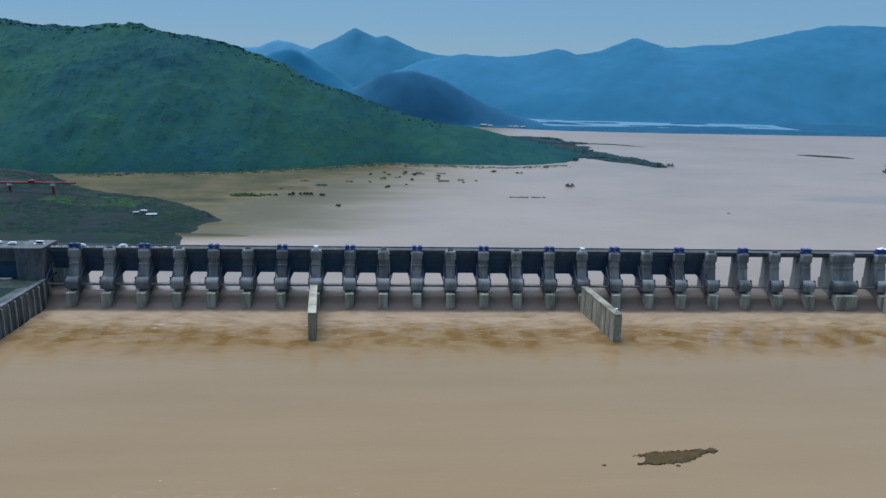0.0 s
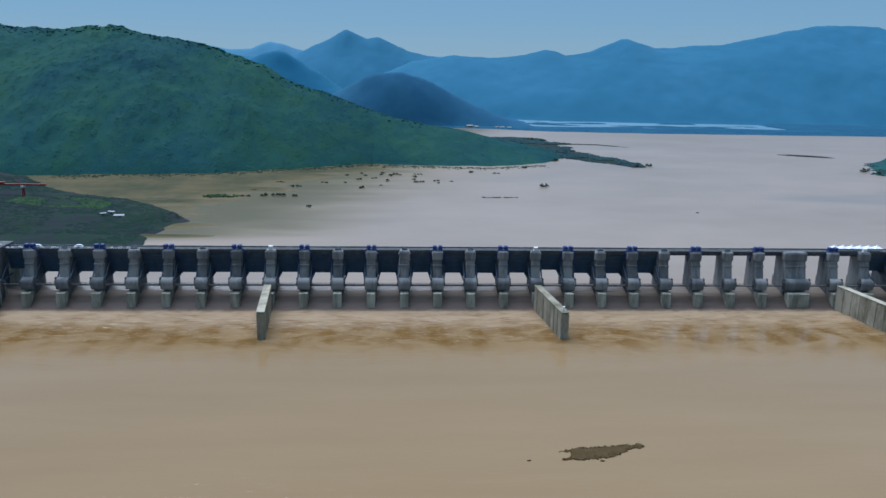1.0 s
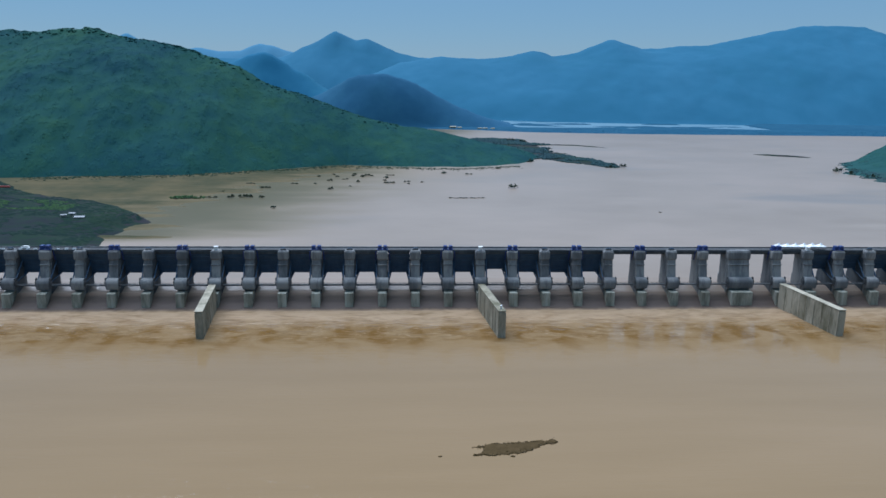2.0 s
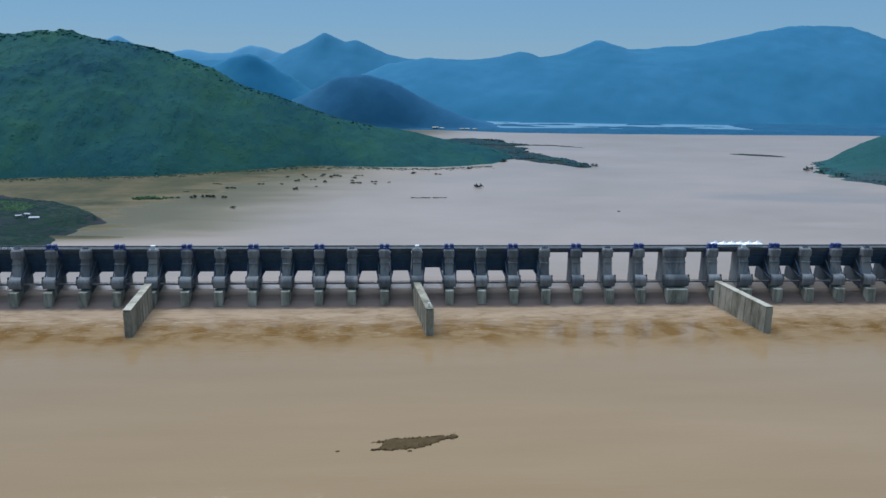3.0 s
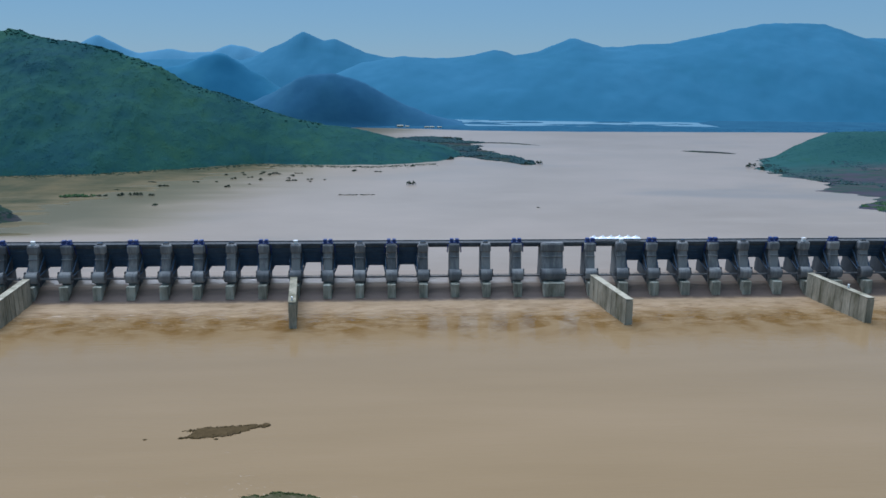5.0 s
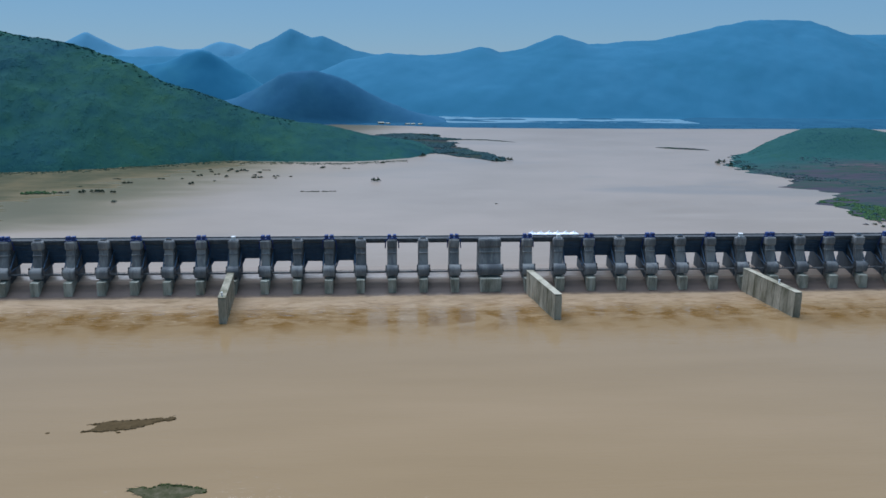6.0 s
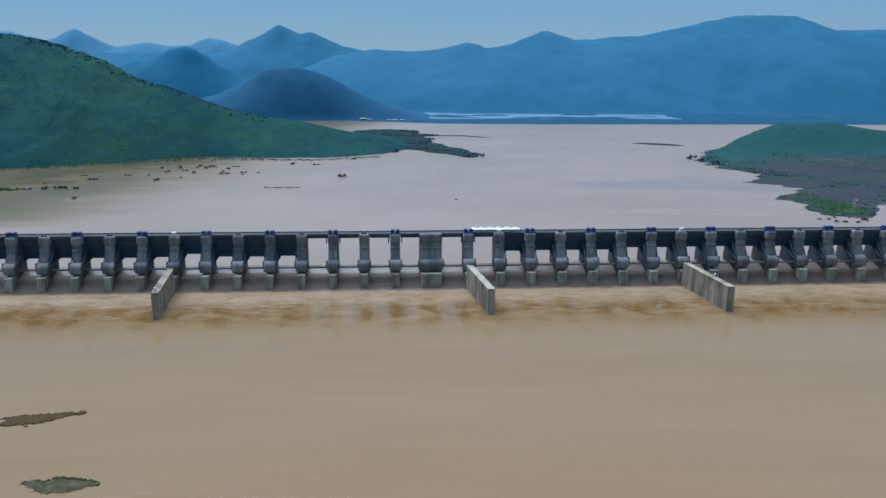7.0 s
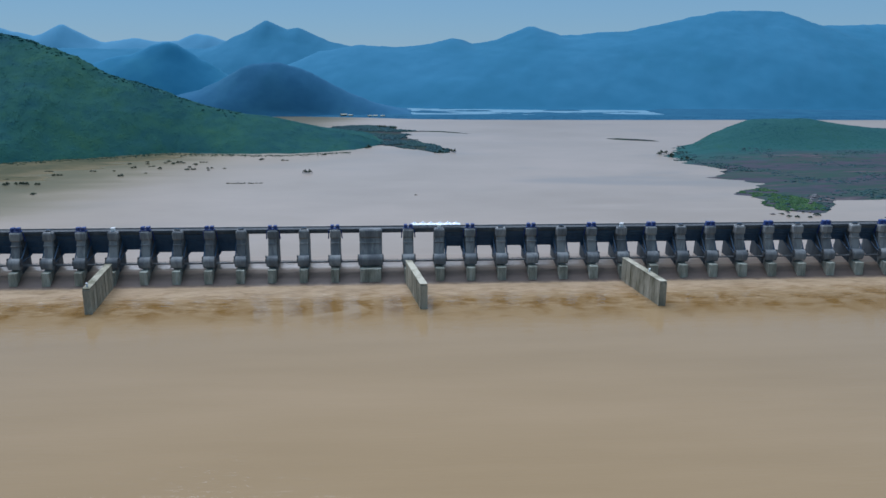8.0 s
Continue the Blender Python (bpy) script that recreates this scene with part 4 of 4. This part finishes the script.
part("end_block", boxes((519.0, 640, -40.0, 12.0, -3, 31.0), bevel=0.3), DARK_CONCRETE, right_abut)

# ---- things on the deck ----
tent = thing("canopy_tent")
bm = bmesh.new()
base = [bm.verts.new(v) for v in ((-2.4, -2.0, 2.1), (2.4, -2.0, 2.1), (2.4, 2.0, 2.1), (-2.4, 2.0, 2.1))]
mid = [bm.verts.new((v.co.x * 0.32, v.co.y * 0.32, 2.9)) for v in base]
tip = bm.verts.new((0, 0, 4.0))
for k in range(4):
    bm.faces.new((base[k], base[k - 1], mid[k - 1], mid[k]))
    bm.faces.new((mid[k], mid[k - 1], tip))
canopy = part("canopy", bm, CANVAS, tent)
for side in (-2.0, 2.0):
    part("valance", boxes((-2.4, 2.4, side - 0.02, side + 0.02, 1.75, 2.1)), CANVAS, canopy)
for sx in (-2.3, 2.3):
    for sy in (-1.9, 1.9):
        part("pole", bar(bmesh.new(), (sx, sy, 0), (sx, sy, 2.1), 0.06, 6), STEEL, tent)
tagged(tent, "white pagoda canopy tent pitched on the dam road", "tent", "canopy tents")
tent.matrix_basis = pose(153.6, 3.6, 29.56 + DOWN)
for k in range(1, 6):
    copy_thing(tent, pose(153.6 + 4.95 * k, 3.6, 29.56 + DOWN))


def make_car(name, length, tall, label, paint):
    c = thing(name)
    h = length / 2
    part("body", prism([(-0.85, 0.3), (-0.85, 0.95), (0.85, 0.95), (0.85, 0.3)], -h, h, 0.12), paint, c)
    part("cabin", prism([(-0.78, 0.95), (-0.62, tall), (0.62, tall), (0.78, 0.95)], -h * 0.55, h * 0.8, 0.1), paint, c)
    part("windscreen", boxes((-h * 0.6, -h * 0.54, -0.6, 0.6, 1.0, tall - 0.1)), GLASS, c)
    part("side_window", boxes((-h * 0.45, h * 0.7, -0.8, -0.7, 1.05, tall - 0.15)), GLASS, c)
    for sx in (-h * 0.62, h * 0.62):
        for sy in (-0.8, 0.8):
            wheel = part("wheel", bar(bmesh.new(), (sx, sy - 0.1, 0.32), (sx, sy + 0.1, 0.32), 0.32, 10), RUBBER, c)
            part("rim", bar(bmesh.new(), (sx, sy - 0.12, 0.32), (sx, sy + 0.12, 0.32), 0.18, 8), STEEL, wheel)
    return tagged(c, label, "car", "parked vehicles")


van = make_car("parked_van", 5.6, 2.3, "white van parked on the dam road", WHITE)
van.matrix_basis = pose(-304, 2.6, 30.0)
car = make_car("parked_car", 4.2, 1.5, "white car parked on the dam road", WHITE)
car.matrix_basis = pose(-262, 4.6, 29.56 + DOWN)
copy_thing(car, pose(-283.5, 4.4, 29.56 + DOWN, 0, 0, 3))
for x, y, turn in ((-318.0, 3.0, 4), (-326.5, 5.5, -6), (-339.0, 2.5, 90)):
    copy_thing(car, pose(x, y, 30.0, 0, 0, turn))

# short white barrier blocks along the road
barrier = thing("road_barrier")
part("block", prism([(-0.4, 0), (-0.15, 1.0), (0.15, 1.0), (0.4, 0)], -0.9, 0.9, 0.04), WHITE, barrier)
part("foot", boxes((-1.0, 1.0, -0.45, 0.45, 0.0, 0.12)), PALE_CONCRETE, barrier)
tagged(barrier, "short white concrete barrier block on the dam road", "barrier", "road barriers")
barrier.matrix_basis = pose(-297, 1.0, 29.57 + DOWN)
for k in range(17):
    x = -294.5 + 3.9 * k + random.uniform(-0.9, 0.9)
    copy_thing(barrier, pose(x, 1.0 + random.uniform(-0.2, 0.9), 29.57 + DOWN, 0, 0, random.uniform(-12, 12)))

# red gantry and huts on the left bank
gantry = thing("gantry_crane", -405, 220, 14.0, 2)
part("bridge_beam", boxes((-42, 30, -0.8, 0.8, 13.6, 15.0), bevel=0.15), RED, gantry)
part("trolley", boxes((-6, -2, -1.4, 1.4, 15.0, 16.5), bevel=0.1), RED, gantry)
for sx in (-21, 12):
    for sy in (-3, 3):
        part("leg", bar(bmesh.new(), (sx, sy, -4), (sx, sy * 0.25, 13.2), 0.6, 8), RED, gantry)
    part("end_box", boxes((sx - 1.2, sx + 1.2, -1.6, 1.6, 12.0, 13.6), bevel=0.1), WHITE, gantry)
tagged(gantry, "red steel gantry crane with white end boxes on the bank", "crane")

hut = thing("site_hut", -297, 160, 13.6, 8)
part("wall", boxes((-3.4, 3.4, -1.6, 1.6, -2, 2.2), bevel=0.05), PALE_CONCRETE, hut)
part("roof", prism([(-2.0, 2.1), (-2.0, 2.25), (0, 3.0), (2.0, 2.25), (2.0, 2.1)], -3.7, 3.7), TIN, hut)
part("door", boxes((-0.45, 0.45, -1.65, -1.6, 0, 1.9)), STEEL, hut)
tagged(hut, "small pale site hut with a tin roof on the dark bank", "hut", "site huts")
for x, y, turn, size in ((-304, 165, -10, 0.7), (-308, 159, 25, 0.6)):
    copy_thing(hut, pose(x, y, float(left_bank_height(np.array([x]), np.array([y]))[0]) + 0.6, 0, 0, turn)).scale = (size, size, size)

# ---- bushes and trees standing in the shallow water ----
def make_tree(name, tall, wide, seed, label):
    rng = np.random.default_rng(seed)
    t = thing(name)
    bm = bmesh.new()
    bar(bm, (0, 0, -0.8), (0.1, 0, tall * 0.45), 0.16, 7, 0.1)
    for k in range(5):
        a = k * 1.256 + rng.random()
        bar(bm, (0.05, 0, tall * (0.2 + 0.05 * k)), (math.cos(a) * wide * 0.35, math.sin(a) * wide * 0.35, tall * (0.5 + 0.06 * k)), 0.07, 5, 0.03)
    part("trunk", bm, BARK, t)
    n = 46
    a, r, z = rng.random(n) * 6.283, np.sqrt(rng.random(n)), rng.random(n)
    lobes = 1 + 0.35 * np.sin(3 * a + rng.random() * 6)
    p = np.stack([np.cos(a) * r * lobes * wide / 2 * (1.1 - 0.5 * z), np.sin(a) * r * lobes * wide / 2 * (1.1 - 0.5 * z), tall * (0.22 + 0.72 * z * (1 - 0.35 * r))], -1)
    crown = new("crown", clump_mesh("crown", p, rng.uniform(0.2, 0.5, n) * wide / 4.5, LEAF, 0.8, 0.45, seed))
    crown.parent = t
    return tagged(t, label, "bush" if tall < 3.5 else "tree", "drowned bushes")


tree = make_tree("shore_tree", 4.6, 6.0, 2, "dark leafy tree standing in the flooded lake")
tree.matrix_basis = pose(52.4, 351.2, LAKE)
bush = make_tree("shore_bush", 2.4, 4.6, 3, "low dark bush standing in shallow flood water")
bush.matrix_basis = pose(-167.6, 234.4, LAKE, 0, 0, 40)
copy_thing(tree, pose(222, 527, LAKE, 0, 0, 70))
copy_thing(tree, pose(208, 536, LAKE, 0, 0, 170))
copy_thing(tree, pose(56.5, 352, LAKE, 0, 0, 120))
place_rng = np.random.default_rng(5)


def scatter(count, x0, x1, y0, y1, slope, source=None):
    """Bushes along a slanting strip."""
    for _ in range(count):
        u, v = place_rng.random(2)
        x = x0 + u * (x1 - x0)
        y = y0 + v * (y1 - y0) + slope * (x - x0)
        s = place_rng.uniform(0.5, 1.15)
        b = copy_thing(source or bush, pose(x, y, LAKE - 0.1, 0, 0, place_rng.uniform(0, 360)))
        b.scale = (s * place_rng.uniform(0.8, 1.4), s, s)


def bushes(spots, source, spread=2.5):
    for x, y, count in spots:
        for _ in range(count):
            s = place_rng.uniform(0.5, 1.1)
            b = copy_thing(source, pose(x + place_rng.normal(0, spread), y + place_rng.normal(0, spread * 0.6), LAKE - 0.1, 0, 0, place_rng.uniform(0, 360)))
            b.scale = (s * place_rng.uniform(0.8, 1.4), s, s)


# clumps standing in the shallows
for x, y, wide, tall in (
    (-260, 277, 4.6, 2.1), (-250, 280, 7.7, 2.1), (-233, 285, 4.6, 3.1), (-228, 285, 4.1, 3.1), (-229, 317, 7.0, 2.2), (-213, 283, 5.1, 4.6),
    (-201, 287, 12.3, 4.1), (-186, 285, 5.6, 3.6), (-212, 371, 8.7, 1.7), (-193, 343, 12.2, 2.8), (-168, 371, 7.5, 1.7), (-147, 373, 4.0, 1.7),
    (-134, 394, 5.9, 3.5), (-128, 335, 5.5, 3.3), (-118, 404, 6.6, 2.4), (-104, 385, 4.7, 4.1), (-110, 357, 3.4, 1.7), (-96, 431, 13.6, 3.1),
    (-76, 395, 4.1, 3.0), (-71, 438, 10.6, 1.9), (-71, 380, 11.6, 2.9), (-53, 389, 5.3, 2.4), (-51, 374, 2.9, 1.7), (-37, 387, 2.9, 1.8)):
    count = max(1, round(wide / 3.2))
    for k in range(count):
        b = copy_thing(bush, pose(x + (k - (count - 1) / 2) * wide / count + place_rng.normal(0, 0.3), y + place_rng.normal(0, 0.8), LAKE - 0.1, 0, 0, place_rng.uniform(0, 360)))
        b.scale = (wide / count / 4.4 * place_rng.uniform(0.8, 1.3), 0.5 + 0.3 * place_rng.random(), tall / 2.5 * place_rng.uniform(0.6, 1.1))
for x in np.linspace(-13, 16, 12):
    low = copy_thing(bush, pose(x + place_rng.normal(0, 0.8), 289 + place_rng.normal(0, 0.7), LAKE - 0.15, 0, 0, place_rng.uniform(0, 360)))
    low.scale = (place_rng.uniform(0.6, 1.0), 0.5, place_rng.uniform(0.25, 0.6))
copy_thing(bush, pose(162, 221, LAKE - 0.2)).scale = (0.6, 0.5, 0.4)
bushes([(21, 452, 2), (-10, 461, 3), (55, 503, 4), (109, 575, 4)], bush, 3.0)
bushes([(108, 577, 2), (145, 844, 4), (122, 873, 5), (130, 868, 3), (200, 520, 3), (222, 527, 1)], tree, 4.0)
scatter(8, -150, -40, 400, 450, 0.2)
scatter(11, 476, 502, 440, 510, 0.0, tree)
scatter(7, 432, 470, 112, 136, 0.0)
scatter(5, 505, 540, 98, 108, 0.0)

# grey boulders on the headland shore
def make_rock(name, size, seed, label):
    rng = np.random.default_rng(seed)
    bm = bmesh.new()
    bmesh.ops.create_icosphere(bm, subdivisions=2, radius=size)
    for v in bm.verts:
        v.co *= 0.78 + 0.42 * rng.random()
        v.co.z *= 0.55
    rock = thing(name)
    part("boulder", bm, ROCK, rock)
    rubble = bmesh.new()
    for _ in range(5):
        a, r = rng.random() * 6.283, size * (1.0 + 0.5 * rng.random())
        bmesh.ops.create_icosphere(rubble, subdivisions=1, radius=size * (0.15 + 0.2 * rng.random()), matrix=Matrix.Translation((r * math.cos(a), r * math.sin(a), -0.1 * size)))
    part("rubble", rubble, ROCK, rock)
    return tagged(rock, label, "rock", "shore rocks")


rock = make_rock("shore_rock", 2.4, 6, "blue-grey boulder with rubble on the headland shore")
rock.matrix_basis = pose(500, 182, LAKE + 0.8)
for x, y, size in ((505, 188, 0.9), (496, 176, 0.7), (509, 194, 1.1), (492, 168, 0.8), (501, 172, 0.6), (514, 200, 0.8), (486, 160, 0.7), (470, 132, 0.5), (437, 126, 0.6), (460, 140, 0.7), (452, 131, 0.45)):
    copy_thing(rock, pose(x, y, max(LAKE, float(right_bank_height(np.array([x]), np.array([y]))[0])) + 0.2, 0, 0, place_rng.uniform(0, 360))).scale = (size * place_rng.uniform(1.0, 1.5), size, size)

# pale houses on the far shore
house = thing("far_house", 48, 1120, LAKE + 1.2, 12)
part("wall", boxes((-6, 6, -4, 4, -1.5, 3.0), bevel=0.05), PALE_CONCRETE, house)
part("roof", prism([(-4.6, 3.0), (0, 4.6), (4.6, 3.0)], -6.4, 6.4), PALE_CONCRETE, house)
part("door", boxes((-0.6, 0.6, -4.06, -4.0, 0, 2.2)), STEEL, house)
for k in (-3.4, 3.4):
    part("window", boxes((k - 0.8, k + 0.8, -4.06, -4.0, 1.1, 2.5)), GLASS, house)
tagged(house, "small pale house on the far shore", "house", "far houses")
for x, y, turn in ((62, 1119, -8), (101, 1106, 20), (112, 1107, 5), (127, 1104, -15)):
    copy_thing(house, pose(x, y, LAKE + 0.9, 0, 0, turn)).scale = (0.7, 0.7, 0.7)
tagged(sheet("shoal", np.linspace(150, 268, 60), np.linspace(750, 825, 40), lambda x, y: LAKE + 0.9 - np.abs(y - np.interp(x, [150, 223, 268], [808, 801, 762])) / 7.0 - np.abs(x - 205) ** 4 / 2.2e7 + 0.5 * fbm(x / 12, y / 5, 4), BANK), "thin dark shoal breaking the lake surface", "islet", kind="structure")

# ---- floating mats of plants on the river ----
def make_raft(name, length, outline, seed, label, mat, fringe, lowest=0.0):
    """A mat of plants whose half widths and middle line are given along its length."""
    rng = np.random.default_rng(seed)
    r = thing(name)
    n = 60
    u = np.linspace(0, 1, n)
    ks = [k[0] for k in outline]
    up = 1.12 * np.interp(u, ks, [k[1] for k in outline]) + 0.9 * (value_noise(u * 17, u * 0 + seed) - 0.45)
    low = 1.12 * np.interp(u, ks, [k[2] for k in outline]) + 0.6 * (value_noise(u * 19, u * 0 + seed + 5) - 0.5)
    bm = bmesh.new()
    rows = []
    for k in range(n):
        ring = []
        for q in np.linspace(0, 1, 11):
            z = 0.3 * math.sin(math.pi * q) ** 0.5 + 0.12 * float(rng.random()) - 0.08
            ring.append(bm.verts.new((length * (u[k] - 0.5), float(low[k] + (up[k] - low[k]) * q), z)))
        rows.append(ring)
    for a, b in zip(rows, rows[1:]):
        for k in range(10):
            bm.faces.new((a[k], b[k], b[k + 1], a[k + 1]))
    part("mat", bm, mat, r, smooth=True)
    m = 300
    uu, side = rng.random(m), rng.random(m)
    side = lowest + (1 - lowest) * np.where(rng.random(m) < 0.5, side, np.where(rng.random(m) < 0.5, 0.86 + 0.14 * side, 0.12 * side))
    y = np.interp(uu, u, low) + (np.interp(uu, u, up) - np.interp(uu, u, low)) * side
    p = np.stack([length * (uu - 0.5), y, 0.06 + 0.12 * rng.random(m)], -1)
    leaves = new("leaves", clump_mesh("leaves", p, rng.uniform(0.25, 0.65, m), fringe, 0.16, 0.45, seed))
    leaves.parent = r
    twigs = bmesh.new()
    for k in range(40):
        c = rng.random()
        x = length * (c - 0.5)
        y = float(np.interp(c, u, low if k % 3 else up))
        a, l = rng.uniform(0, 6.28), rng.uniform(0.5, 2.2)
        bar(twigs, (x, y, 0.1), (x + l * math.cos(a), y + 0.5 * l * math.sin(a), 0.15 + rng.uniform(0, 0.5)), 0.06, 5, 0.03)
    tagged(part("branches", twigs, BARK, r), kind="stuff")
    return tagged(r, label, "debris", "floating mats")


raft = make_raft("floating_mat", 31, [(0, 0.15, -0.15), (0.1, 0.3, -0.6), (0.13, 1.2, -1.3), (0.2, 4.4, -2.0), (0.3, 4.8, -2.6), (0.45, 3.8, -3.6), (0.6, 2.9, -3.2), (0.75, 2.2, -2.0), (0.84, 1.7, -0.7), (0.89, 0.7, -0.6), (0.94, 1.4, -1.5), (0.98, 1.0, -1.2), (1, 0.2, -0.6)], 4, "long brown mat of floating plants and branches", DRY_MAT, DEBRIS)
raft.matrix_basis = pose(-22.2, -167.4, 0, 0, 0, 17)
raft_green = make_raft("floating_mat", 23.5, [(0, 0.4, -0.6), (0.12, 1.1, -1.8), (0.3, 1.2, -4.6), (0.36, 2.9, -5.2), (0.5, 2.6, -5.4), (0.7, 2.2, -4.6), (0.9, 0.9, -2.0), (1, 0.2, -1.6)], 9, "olive floating mat of water plants with a paler rim", SCUM, OLIVE, 0.3)
raft_green.matrix_basis = pose(3.7, -211.5, 0, 0, 0, -3)
for x, y, size in ((-34.5, -166.8, 1.1), (-33.2, -166.2, 0.8), (-48.5, -172.5, 0.25), (-24.0, -173.2, 0.35)):
    rng = np.random.default_rng(int(x * -10))
    q = np.stack([rng.normal(0, size, 22), rng.normal(0, size * 0.5, 22), 0.12 * rng.random(22)], -1)
    scrap = thing("drifting_tuft", x, y, 0)
    tuft = new("leaves", clump_mesh("leaves", q, rng.uniform(0.15, 0.4, 22), DEBRIS, 0.5, 0.4, 3))
    tuft.parent = scrap
    part("stalk", bar(bmesh.new(), (-size, 0, 0.05), (size, 0.2, 0.12), 0.06, 5), BARK, scrap)
    tagged(scrap, "small brown tuft of drifting plants", "debris", "drifting tufts")
